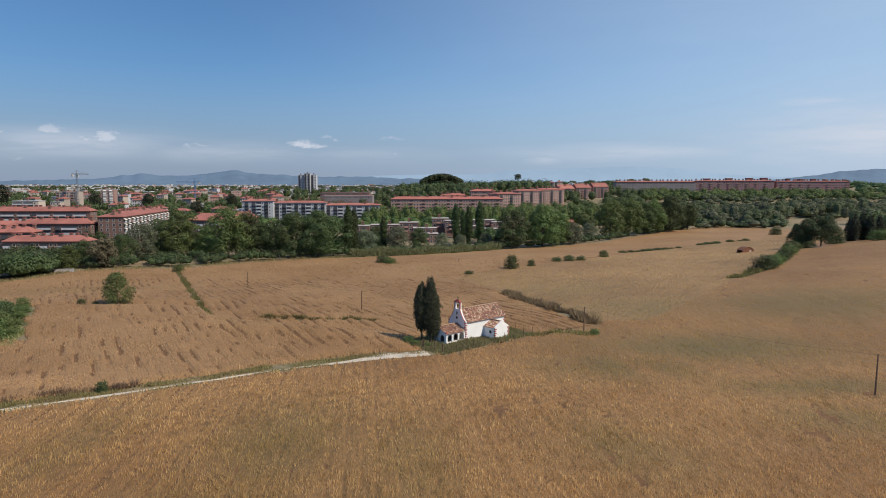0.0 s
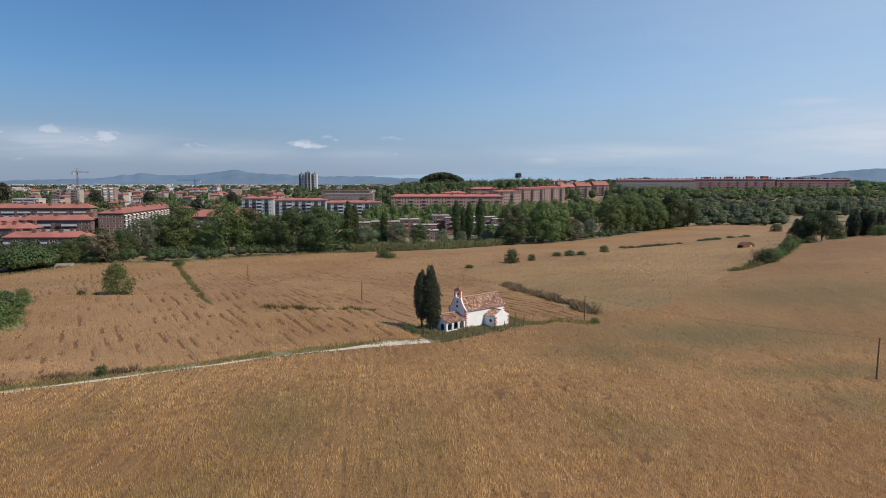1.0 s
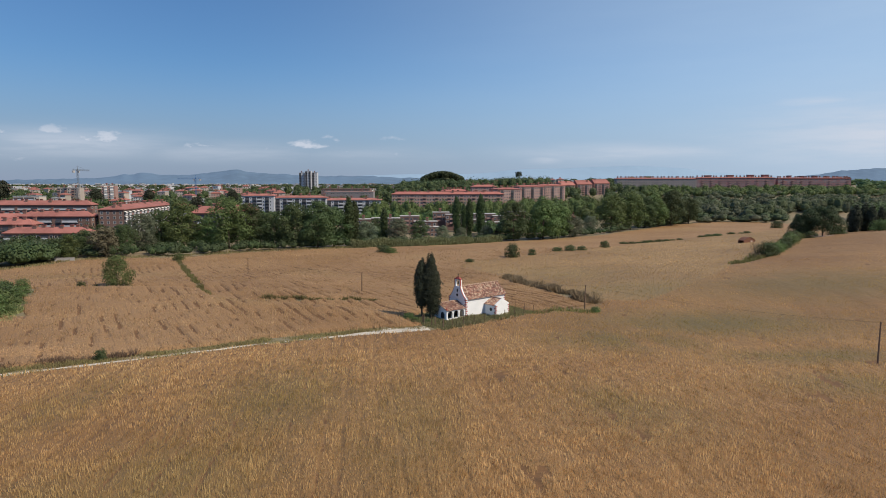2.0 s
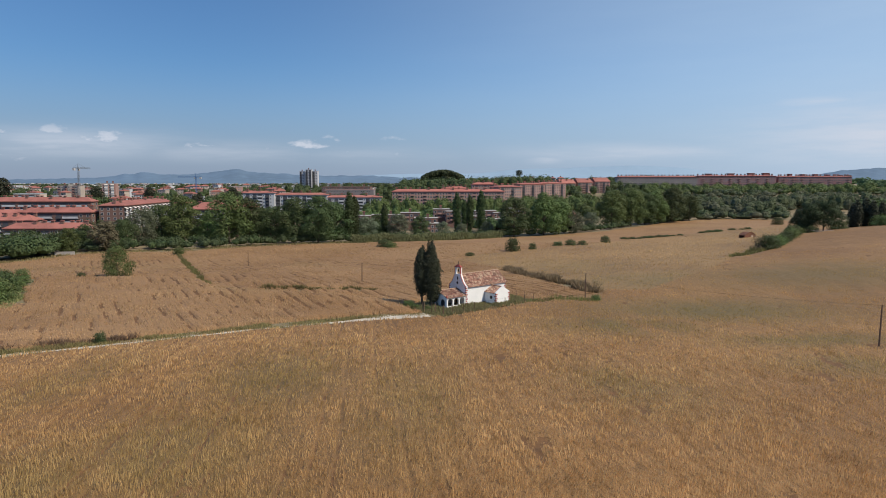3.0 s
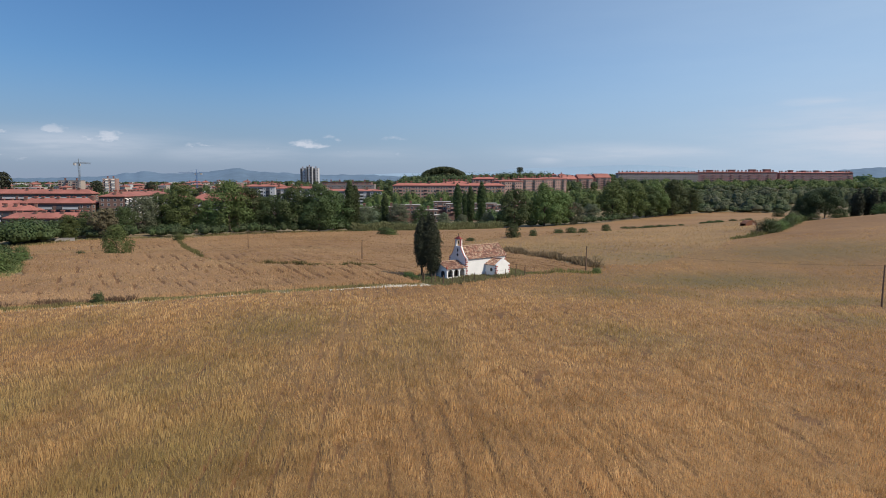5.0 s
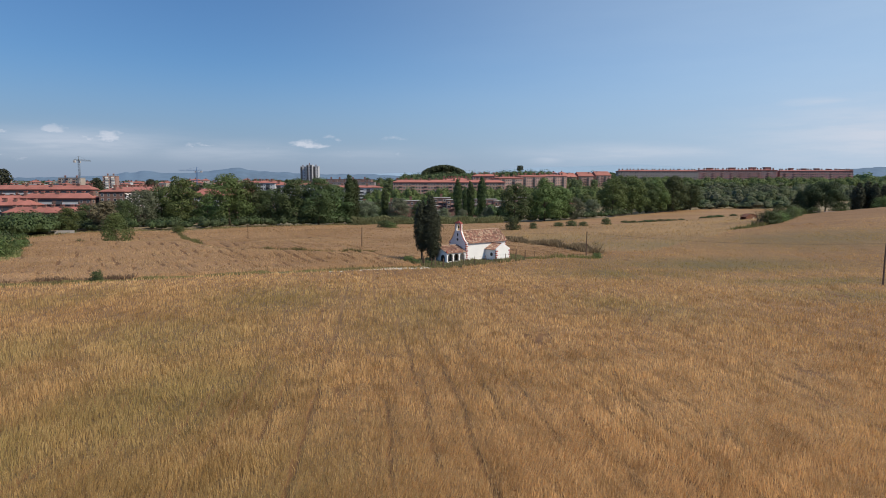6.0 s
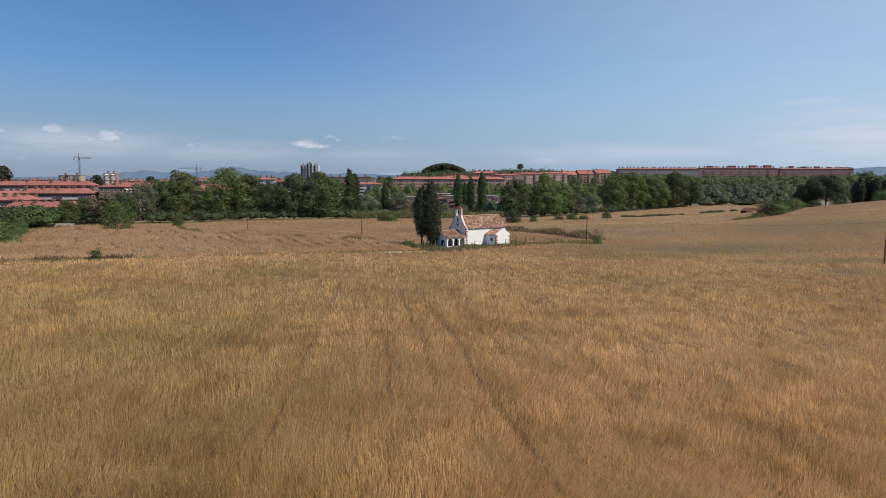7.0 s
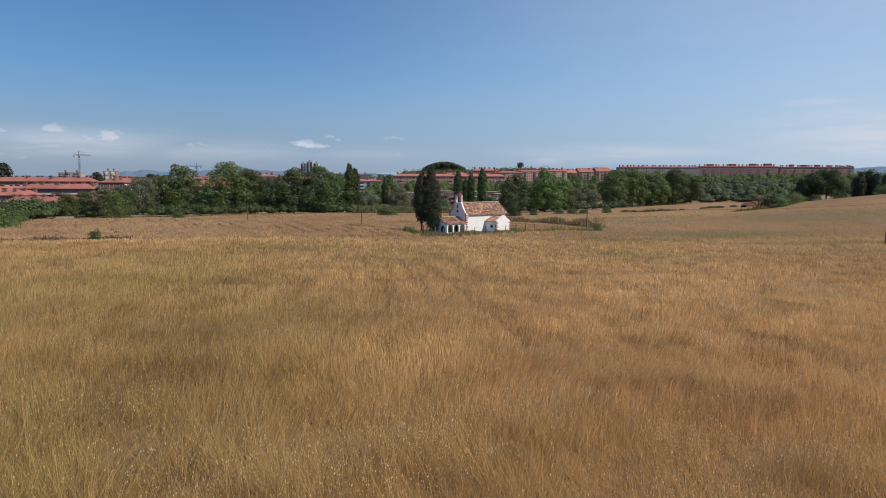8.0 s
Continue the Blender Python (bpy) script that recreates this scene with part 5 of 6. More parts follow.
        part("side_roof", finish(bm), M_TILE, side, "weathered brown barrel tiles")
    for k in range(8):
        share("ridge_tile", ridge_me, side, pose(mid, sy + 0.2 + k * 0.41, sr + 0.03, 0, 0, 90))
    quoins(side, sx0, sy, -0.6, se, 1, 1, "")
    quoins(side, sx1, sy, -0.6, se, -1, 1, "")
    ring_window(side, Matrix.Translation((sx0 - 0.002, sy / 2 - 0.25, 1.3)) @ turn_west, 0.45)
    bm = bmesh.new()
    box(bm, 0.02, L - 0.5, t, W - t, -0.4, 0.02)
    part("floor", bm, M_TRACK, ch)


build_chapel()


# ---- fence, poles, ruin ----
def build_fence():
    fence = empty("wire_fence", Matrix(), "dark post-and-wire fence round the chapel yard", "fence")
    bm = bmesh.new()
    tube(bm, [(0, 0, -0.4), (0, 0, 1.62), (0, 0, 1.68)], [0.055, 0.055, 0.02], 6)
    me = bpy.data.meshes.new("post")
    bm.to_mesh(me)
    bm.free()
    me.materials.append(M_WOOD)
    c, s = math.cos(radians(CHAPEL_TURN)), math.sin(radians(CHAPEL_TURN))
    corner = [(-10.2, 6.0), (-10.2, -1.8), (-7.4, -4.4), (13.8, -5.2), (14.0, 7.0)]
    stops = []
    for (a0, b0), (a1, b1) in zip(corner, corner[1:]):
        n = max(1, round(math.hypot(a1 - a0, b1 - b0) / 2.6))
        stops += [(a0 + (a1 - a0) * k / n, b0 + (b1 - b0) * k / n) for k in range(n)]
    stops.append(corner[-1])
    spots = []
    for a, b in stops:
        x, y = CHAPEL_AT[0] + a * c - b * s, CHAPEL_AT[1] + a * s + b * c
        spots.append(Vector((x, y, float(soil(x, y)))))
        share("post", me, fence, pose(x, y, spots[-1].z, RNG.rand() * 4 - 2, RNG.rand() * 4 - 2, 0))
    for h in (0.5, 1.0, 1.5):
        for p, q in zip(spots, spots[1:]):
            bm = bmesh.new()
            tube(bm, [p + Vector((0, 0, h)), q + Vector((0, 0, h))], [0.008, 0.008], 4)
            part("wire", bm, M_WIRE, fence)
    gate = empty("gate_posts", Matrix(), "pair of thick dark gate posts by the track end", "gate post")
    for x, y, h in ((-3.6, 116.2, 1.9), (-1.5, 115.2, 1.8), (0.0, 113.6, 1.7)):
        bm = bmesh.new()
        z = float(soil(x, y))
        tube(bm, [(x, y, z - 0.4), (x, y, z + h - 0.1), (x, y, z + h)], [0.11, 0.10, 0.04], 8)
        part("post", bm, M_WOOD, gate)


build_fence()

POLES = [(60.4, 86.0, 6.1), (29.2, 128.6, 5.6), (-20.0, 154.6, 5.2), (-63.5, 205.0, 5.6)]
TOPS = []
for x, y, h in POLES:
    pole = empty("utility_pole", pose(x, y, float(soil(x, y))), "weathered brown wooden telephone pole standing in the corn", "pole", "telephone poles")
    bm = bmesh.new()
    tube(bm, [(0, 0, -0.6), (0.02, 0, h * 0.5), (0.05, 0.01, h)], [0.13, 0.115, 0.085], 8)
    part("shaft", bm, M_WOOD, pole)
    bm = bmesh.new()
    tube(bm, [(0.16, 0, h - 0.25), (0.16, 0, h - 0.12), (0.16, 0, h - 0.08)], [0.03, 0.045, 0.02], 8)
    tube(bm, [(0.05, 0, h - 0.25), (0.17, 0, h - 0.25)], [0.015, 0.015], 5)
    part("insulator", bm, M_WIRE, pole)
    TOPS.append(Vector((x + 0.16, y, float(soil(x, y)) + h - 0.1)))
ends = [Vector((92, 40, 9.5))] + TOPS + [Vector((-112, 262, 4.0))]
for p, q in zip(ends, ends[1:]):
    bm = bmesh.new()
    sag = 0.9
    tube(bm, [p.lerp(q, k / 16) - Vector((0, 0, sag * 4 * (k / 16) * (1 - k / 16))) for k in range(17)], [0.011] * 17, 5)
    tagged(part("telephone_cable", bm, M_WIRE, None), "thin dark cable sagging between the poles", "cable", "telephone cables")


def build_ruin():
    x, y = 142.5, 294
    ob = empty("field_hut", pose(x, y, float(soil(x, y)), 0, 0, 20), "low ruined reddish-brown earth hut in the corn", "hut")
    bm = bmesh.new()
    prof = [(-3.6, -0.4), (3.4, -0.4), (3.2, 1.5), (1.6, 2.5), (-0.4, 2.8), (-2.2, 2.2), (-3.4, 1.2)]
    prism(bm, prof, "y", -1.2, -0.8)
    prism(bm, prof, "y", 1.8, 2.2)
    box(bm, 2.9, 3.3, -0.8, 1.8, -0.4, 1.4)
    part("wall", finish(bm), M_RUIN, ob)
    bm = bmesh.new()
    for k in range(7):
        f0, f1 = k / 7, (k + 1) / 7
        xs = (-3.5 + 6.9 * f0, -3.5 + 6.9 * f1 - 0.05)
        za, zb = (1.3 + 1.5 * math.sin(math.pi * f) for f in (f0, f1))
        vs = [bm.verts.new(p) for p in ((xs[0], -1.35, za), (xs[1], -1.35, zb), (xs[1], 2.3, zb), (xs[0], 2.3, za), (xs[0], -1.35, za + 0.14), (xs[1], -1.35, zb + 0.14), (xs[1], 2.3, zb + 0.14), (xs[0], 2.3, za + 0.14))]
        for f in ((0, 3, 2, 1), (4, 5, 6, 7), (0, 1, 5, 4), (1, 2, 6, 5), (2, 3, 7, 6), (3, 0, 4, 7)):
            bm.faces.new([vs[i] for i in f])
    part("roof", finish(bm), M_RUIN, ob)
    bm = bmesh.new()
    box(bm, 0.6, 1.7, -1.225, -1.19, -0.2, 1.3)
    part("doorway", bm, M_CREAM, ob, "pale patched doorway")


build_ruin()


# ---- the town ----
def proto(name, parts, mats):
    bm = bmesh.new()
    for x0, x1, y0, y1, z0, z1, k in parts:
        box(bm, x0, x1, y0, y1, z0, z1, k)
    me = bpy.data.meshes.new(name)
    bm.to_mesh(me)
    bm.free()
    for m in mats:
        me.materials.append(m)
    return me


def window_mesh(w, h, frame_mat=M_FRAME):
    """A window facing -y: a proud frame with its pane set back, in one piece."""
    bm = bmesh.new()
    o, f = 0.12, -0.09
    ring = lambda y, a, b0, b1: [bm.verts.new(p) for p in ((-a, y, b0), (a, y, b0), (a, y, b1), (-a, y, b1))]
    back, front = ring(0.02, w / 2 + o, -o, h + o), ring(f, w / 2 + o, -o, h + o)
    lip, pane = ring(f, w / 2, 0, h), ring(-0.02, w / 2, 0, h)
    for u, v in ((back, front), (front, lip), (lip, pane)):
        for k in range(4):
            bm.faces.new((u[k], u[(k + 1) % 4], v[(k + 1) % 4], v[k]))
    bm.faces.new(pane).material_index = 1
    finish(bm)
    me = bpy.data.meshes.new("window")
    bm.to_mesh(me)
    bm.free()
    me.materials.append(frame_mat)
    me.materials.append(M_PANE)
    return me


def balcony_mesh(w, h=1.0, front=M_PARAPET, awning=False):
    """A loggia: a flat dark back, for glazing and recess shade, behind a parapet that folds round its slab, in one
    piece.
    """
    bm = bmesh.new()
    a, t, d = w / 2, 0.12, -1.1
    prof = [(-0.25, 0.0), (-0.25, d), (h, d), (h, d + t), (-0.12, d + t), (-0.12, 0.0)]
    lo = [bm.verts.new((-a, y, z)) for z, y in prof]
    hi = [bm.verts.new((a, y, z)) for z, y in prof]
    for k in range(6):
        bm.faces.new((lo[k], lo[(k + 1) % 6], hi[(k + 1) % 6], hi[k]))
    bm.faces.new(lo)
    bm.faces.new(hi)
    b = [bm.verts.new(p) for p in ((-a, -0.04, 2.4), (a, -0.04, 2.4))]
    bm.faces.new((lo[5], hi[5], b[1], b[0])).material_index = 1
    if awning:
        c = [bm.verts.new(p) for p in ((-a, -1.5, 1.75), (a, -1.5, 1.75), (-a, -1.5, 1.45), (a, -1.5, 1.45))]
        bm.faces.new((b[0], b[1], c[1], c[0])).material_index = 2
        bm.faces.new((c[0], c[1], c[3], c[2])).material_index = 2
    finish(bm)
    me = bpy.data.meshes.new("balcony")
    bm.to_mesh(me)
    bm.free()
    for m in (front, M_RECESS_SHADE, M_AWNING):
        me.materials.append(m)
    return me


WIN = window_mesh(1.3, 1.45)
WIN_BIG = window_mesh(1.7, 1.7)
WIN_SMALL = window_mesh(0.8, 1.0)
BALC = balcony_mesh(4.2)
BALC_WIDE = balcony_mesh(9.5)
BALC_BRICK = balcony_mesh(3.0, front=M_BRICKPINK)
BALC_AWN = balcony_mesh(3.6, awning=True)
# parapet takes the recess shade colour too, so the whole loggia is dark
BALC_DARK = balcony_mesh(3.4, front=M_RECESS_SHADE)
CHIM = proto("chimney", [(-0.8, 0.8, -0.6, 0.6, -1.5, 2.3, 0), (-1.0, 1.0, -0.8, 0.8, 2.3, 2.6, 1)], [M_BRICKDARK, M_PINKROOF])


def hip_roof(bm, L, D, z, over, rise, hip):
    a = [(-over, -over, z), (L + over, -over, z), (L + over, D + over, z), (-over, D + over, z)]
    lo = [bm.verts.new(p) for p in a]
    mi = [bm.verts.new((x, y, z + 0.35)) for x, y, _ in a]
    r = [bm.verts.new((hip, D / 2, z + 0.35 + rise)), bm.verts.new((L - hip, D / 2, z + 0.35 + rise))]
    for k in range(4):
        bm.faces.new((lo[k], lo[(k + 1) % 4], mi[(k + 1) % 4], mi[k]))
    for f in ((mi[0], mi[1], r[1], r[0]), (mi[1], mi[2], r[1]), (mi[2], mi[3], r[0], r[1]), (mi[3], mi[0], r[0]), tuple(lo[::-1])):
        bm.faces.new(f)


def block(name, x, y, turn, L, D, storeys, wall, roof, label, bays, sides=(), floor_h=3.0, ground=None, top=None, rise=2.2, chimneys=6, hip=None, group="", seed=1, skip=0.0, category="apartment building", flat=False):
    """A block of flats. bays: a repeating row of pieces along the front, each (mesh, width); sides: 'l' and 'r' walls with windows."""
    rng = np.random.RandomState(seed)
    g = float(soil(x, y)) if ground is None else ground
    H = storeys * floor_h + 0.6
    if top is not None:
        g = top - H
    ob = empty(name, pose(x, y, g, 0, 0, turn), label, category, group)
    bm = bmesh.new()
    box(bm, 0, L, 0, D, -14, H)
    part("wall", bm, wall, ob)
    bm = bmesh.new()
    if flat:
        box(bm, -0.3, L + 0.3, -0.3, D + 0.3, H, H + 0.35)
    else:
        hip_roof(bm, L, D, H, 0.7, rise, D * 0.45 if hip is None else hip)
    rf = part("roof", finish(bm), roof, ob)
    for k in range(chimneys):
        share("chimney", CHIM, rf, pose(L * (k + 0.3 + 0.4 * rng.rand()) / chimneys, D * (0.25 + 0.5 * rng.rand()), H + 0.35 + rise * 0.5 * (0 if flat else 1)))
    for s in range(storeys):
        u, k = 0.0, 0
        z = s * floor_h + 0.95
        while u + 2.6 <= L + 0.01:
            me, w = bays[k % len(bays)]
            if u + w > L:
                me, w = WIN, 2.6
            if me is not None and rng.rand() >= skip:
                low = me.name.startswith("balcony")
                share("balcony" if low else "window", me, ob, pose(u + w / 2, -0.002, z - (0.75 if low else 0)))
            u += w
            k += 1
        for side in sides:
            n = max(1, int(D / 3.6))
            for k in range(n):
                v = D * (k + 0.5) / n
                share("window", WIN, ob, pose(-0.002, v, z, 0, 0, -90) if side == "l" else pose(L + 0.002, v, z, 0, 0, 90))
    return ob


WB, W1, WS, B4, BW, BB, BA, BD, GAP = (WIN_BIG, 3.0), (WIN, 2.6), (WIN_SMALL, 1.9), (BALC, 4.8), (BALC_WIDE, 10.2), (BALC_BRICK, 3.8), (BALC_AWN, 4.2), (BALC_DARK, 4.2), (None, 1.6)
LEFTG = "red-roofed brown brick blocks"
LAB = "long low brown brick apartment block with terracotta roof and pale balconies"


def at(tan, d):
    return tan * d, d


# red-roofed estate at the edge of town
for x, y, turn, L, top, st, bays, seed in ((-350, 466, 1, 91, 10.3, 4, (BW, GAP, BW, BD), 1), (-263, 394, 1, 44, 5.6, 4, (BW, BW, GAP, BD), 2), (-243, 350, 1, 46, -1.4, 3, (B4, W1, W1), 3),
                                           (-318, 372, 1, 76, 1.9, 3, (BW, BD, GAP), 4), (-315, 398, 1, 51, 3.9, 3, (BW, GAP, BD), 9)):
    block("apartment_block", x, y, turn, L, 10, st, M_BRICKDARK, M_REDROOF, LAB, bays, ("r",), top=top, rise=3.0, chimneys=int(L / 4.5), group=LEFTG, seed=seed)
block("apartment_block", -201, 400, 97, 94, 15, 5, M_BRICKDARK, M_REDROOF, "brick block with terracotta hip roof and white awnings over its balconies", (BA, W1, BA, BB), ("l",), top=9.6, rise=2.6, chimneys=24, group=LEFTG, seed=6)
block("low_house", -163, 408, -4, 30, 14, 2, M_BRICKDARK, M_REDROOF, "low house with orange tiled roof among trees", (W1, W1, B4), (), top=7.0, rise=4.2, chimneys=3, seed=7, category="house")
block("low_house", -150, 420, 8, 26, 12, 2, M_BRICKDARK, M_REDROOF, "low house with orange tiled roof among trees", (W1, W1, B4), (), top=8.0, rise=3.6, chimneys=2, seed=8, category="house")

# pale six-storey flats in three steps
for k, (tan, d, L, top) in enumerate(((-0.314, 556, 27, 15.2), (-0.266, 562, 47, 13.4), (-0.185, 566, 50, 11.2))):
    x, y = at(tan, d)
    block("apartment_block", x, y, 2, L, 13, 6, M_WHITEWALL, M_REDROOF, "pale grey six-storey flats with red roof and dark loggias", (WS, BD, WS, BD, B4), ("l",), top=top, rise=1.7, chimneys=5,
          group="pale six-storey flats", seed=10 + k, floor_h=2.9)
block("school_building", *at(-0.19, 760), 0, 58, 25, 3, M_BRICKDARK, M_BRICKDARK, "flat-roofed dark brown institutional building behind the flats", (W1, W1, GAP), (), top=19.6, chimneys=4, flat=True, seed=15, category="school")
block("school_building", *at(-0.185, 730), 0, 56, 20, 1, M_GREYRENDER, M_BRICKPINK, "low grey flat-roofed building behind the flats", (W1, W1, GAP), (), top=16.6, chimneys=2, flat=True, seed=16, category="school")

# brick blocks beyond the terraces
MIDG = "brick apartment blocks beyond the terraces"
block("apartment_block", *at(-0.079, 590), 4, 105, 12, 4, M_BRICKPINK, M_PINKROOF, "long pink brick block with red roof and small windows", (W1, W1, BB, W1), ("l",), top=16.0, rise=2.2, chimneys=14, group=MIDG, seed=20)
block("apartment_block", *at(0.0, 640), 4, 26, 12, 5, M_BRICKPINK, M_PINKROOF, "pink brick block with red roof behind the long one", (W1, BB, W1), (), top=18.4, rise=2.0, chimneys=7, group=MIDG, seed=21)
block("apartment_block", *at(0.047, 660), 4, 26, 12, 5, M_BRICKPINK, M_PINKROOF, "pink brick block with red roof behind the long one", (W1, BB, W1), (), top=22.6, rise=2.0, chimneys=5, group=MIDG, seed=22)
for k, (tan, d, L, top, turn) in enumerate(((0.088, 632, 28, 20.2, 25), (0.122, 690, 32, 22.6, 25), (0.155, 720, 34, 23.6, 25))):
    block("apartment_block", *at(tan, d), turn, L, 18, 5, M_BRICKPINK, M_PINKROOF, "tall pink brick block with red roof and deep loggias", (W1, BD, W1, W1), ("l",), top=top, rise=1.6, chimneys=6, group=MIDG, seed=23 + k)
for k, (tan, d, L, top) in enumerate(((0.186, 835, 21, 24.6), (0.213, 845, 21, 25.8), (0.240, 858, 22, 27.0))):
    block("apartment_block", *at(tan, d), 12, L, 19, 6, M_BRICKPINK, M_REDROOF, "pink brick block with bright red pitched roof", (BD, W1, BB), ("l",), top=top - 1.0, rise=5.4, hip=0.4, chimneys=3, group="stepped red-roofed blocks", seed=30 + k)
block("apartment_block", *at(0.275, 905), 0, 114, 14, 5, M_GREYRENDER, M_PINKROOF, "long grey block with red-brown roof and many chimneys", (WB, WB, GAP), ("l",), top=32.6, rise=1.6, chimneys=22, seed=35, floor_h=3.3)
for k, (tan, L, top) in enumerate(((0.401, 110, 34.0), (0.5285, 102, 33.2))):
    block("apartment_block", *at(tan, 905), -2, L, 16, 7, M_BRICKRED, M_PINKROOF, "long red brick block with stepped roofline and dark stair towers", (WB, WB, BB, WB), ("l",), top=top, rise=1.0, chimneys=20, seed=36 + k,
          group="red brick blocks on the rise", floor_h=3.2, skip=0.1)
for tan, d, top in ((0.415, 912, 37.8), (0.45, 912, 38.2), (0.482, 912, 38.6), (0.505, 912, 38.8), (0.545, 912, 37.5), (0.565, 912, 37.0), (0.585, 912, 37.2), (0.605, 912, 36.4), (0.625, 912, 36.0), (0.638, 912, 35.6)):
    ob = empty("stair_tower", pose(*at(tan, d), top - 6), "dark stair tower on the red brick roofs", "stair tower", "stair towers")
    bm = bmesh.new()
    box(bm, 0, 8 if tan < 0.52 else 4, 0, 7, -4, 5.2, 0)
    part("wall", bm, M_BRICKRED, ob)
    bm = bmesh.new()
    box(bm, -0.4, 8.4 if tan < 0.52 else 4.4, -0.4, 7.4, 5.2, 6.0, 0)
    part("roof", bm, M_BRICKDARK, ob)

# the tower blocks
for tan, d, L, top in ((-0.224, 1185, 9, 46), (-0.2145, 1180, 11, 49), (-0.2035, 1185, 9, 46.5)):
    block("tower_block", *at(tan, d), 0, L, 12, 15, M_WHITEWALL, M_WHITEWALL, "tall white tower block with dark window strips", (BD, WS), (), top=top, chimneys=1, flat=True, floor_h=2.9, seed=40, group="tower blocks", category="tower block")

# terraced houses in the dip
TERR = "terraced brick houses"
for k, (tan, d, L, top, turn) in enumerate(((-0.072, 455, 22, 4.6, 4), (-0.05, 440, 26, 1.6, 4), (-0.04, 425, 20, -1.2, 4), (0.0, 470, 22, 5.0, 4), (0.02, 455, 24, 2.0, 4), (0.045, 475, 26, 5.2, 4),
                                            (0.075, 470, 24, 4.0, 4), (0.10, 490, 20, 6.4, 4), (-0.14, 440, 14, 3.2, 2), (-0.118, 445, 32, 3.6, 2), (-0.29, 480, 24, 1.0, 2), (-0.21, 420, 16, -1.5, 2),
                                            (-0.155, 410, 14, -1.8, 2), (0.06, 450, 22, 0.4, 4), (-0.02, 480, 20, 6.2, 4))):
    block("terraced_house", *at(tan + 0.006, d), turn, L * 0.62, 9, 2, M_BRICKDARK, M_COPING, "brick terraced house with a pale-edged flat roof", (W1, BB), ("l",), top=top - 2.0, chimneys=1, flat=True, seed=50 + k, group=TERR, category="house")
for k in range(13):
    tan, d = 0.195 + 0.05 * ((k * 0.618) % 1), 560 + 70 * ((k * 0.382) % 1)
    block("terraced_house", *at(tan, d), -20 + 40 * (k % 2), 10, 9, 2, M_BRICKPINK, M_REDROOF, "small brick house with red tiled roof", (W1, W1), ("l",), top=-3.5 + (d - 560) * 0.14, rise=2.0, chimneys=1, seed=70 + k,
          group="red-roofed small houses", category="house")

WALL_AT = at(-0.60, 259)
ob = empty("low_wall", pose(*WALL_AT, float(soil(*WALL_AT)), 0, 0, 10), "short pale concrete wall at the field edge", "wall")
bm = bmesh.new()
box(bm, -4, 3.6, 0, 0.3, -0.5, 1.25)
box(bm, -4.1, 3.7, -0.06, 0.36, 1.25, 1.4)
part("wall", bm, M_COPING, ob)

# villas behind the estate
VILLA = np.random.RandomState(8)
for k in range(96):
    d = 600 + 600 * VILLA.rand() ** 1.1
    tan = -0.74 + 0.48 * VILLA.rand()
    st = 2 + (VILLA.rand() < 0.25)
    wall = (M_CREAM, M_WHITEWALL, M_BRICKPINK, M_CREAM)[k % 4]
    flat = VILLA.rand() < 0.3
    g = float(soil(tan * d, d)) + 2.5 + 3 * VILLA.rand()
    block("villa", *at(tan, d), VILLA.rand() * 50 - 25, 8 + 8 * VILLA.rand(), 8, st, wall, M_WHITEWALL if flat else M_REDROOF, "small town house among trees, flat roof" if flat else "small town house among trees, tiled roof",
          (W1, W1, GAP), (), ground=g, chimneys=1, flat=flat, seed=100 + k, group="town houses", category="house", rise=2.0)
for k in range(9):
    tan, d = 0.03 + 0.16 * VILLA.rand(), 1000 + 160 * VILLA.rand()
    block("villa", *at(tan, d), VILLA.rand() * 40 - 20, 7 + 4 * VILLA.rand(), 8, 2, M_WHITEWALL if k % 2 else M_CREAM, M_REDROOF, "small pale house on the wooded skyline", (W1, W1, GAP), (),
          ground=float(soil(tan * d, d)) + 8.0, chimneys=1, seed=200 + k, group="skyline houses", category="house", rise=1.6)
block("villa", *at(0.019, 1120), 10, 14, 9, 2, M_WHITEWALL, M_REDROOF, "white house on the flank of the wooded hill", (W1, W1, GAP), (), ground=20.5, chimneys=1, seed=230, category="house", rise=1.6)
block("office_building", *at(-0.675, 620), 2, 25, 12, 4, M_CREAM, M_WHITEWALL, "pale banded flat-roofed building behind the estate", (BW,), (), top=13.5, chimneys=1, flat=True, seed=180, category="office")
block("unfinished_block", *at(-0.605, 742), 2, 24, 14, 3, M_CREAM, M_CREAM, "half-built cream block beside the crane", (BB, W1, GAP), (), top=21, chimneys=2, flat=True, seed=181)
block("apartment_block", *at(-0.535, 760), 12, 15, 12, 6, M_BRICKPINK, M_WHITEWALL, "pink and white tall block behind the estate", (W1, BA), (), top=23.5, chimneys=2, flat=True, seed=182)


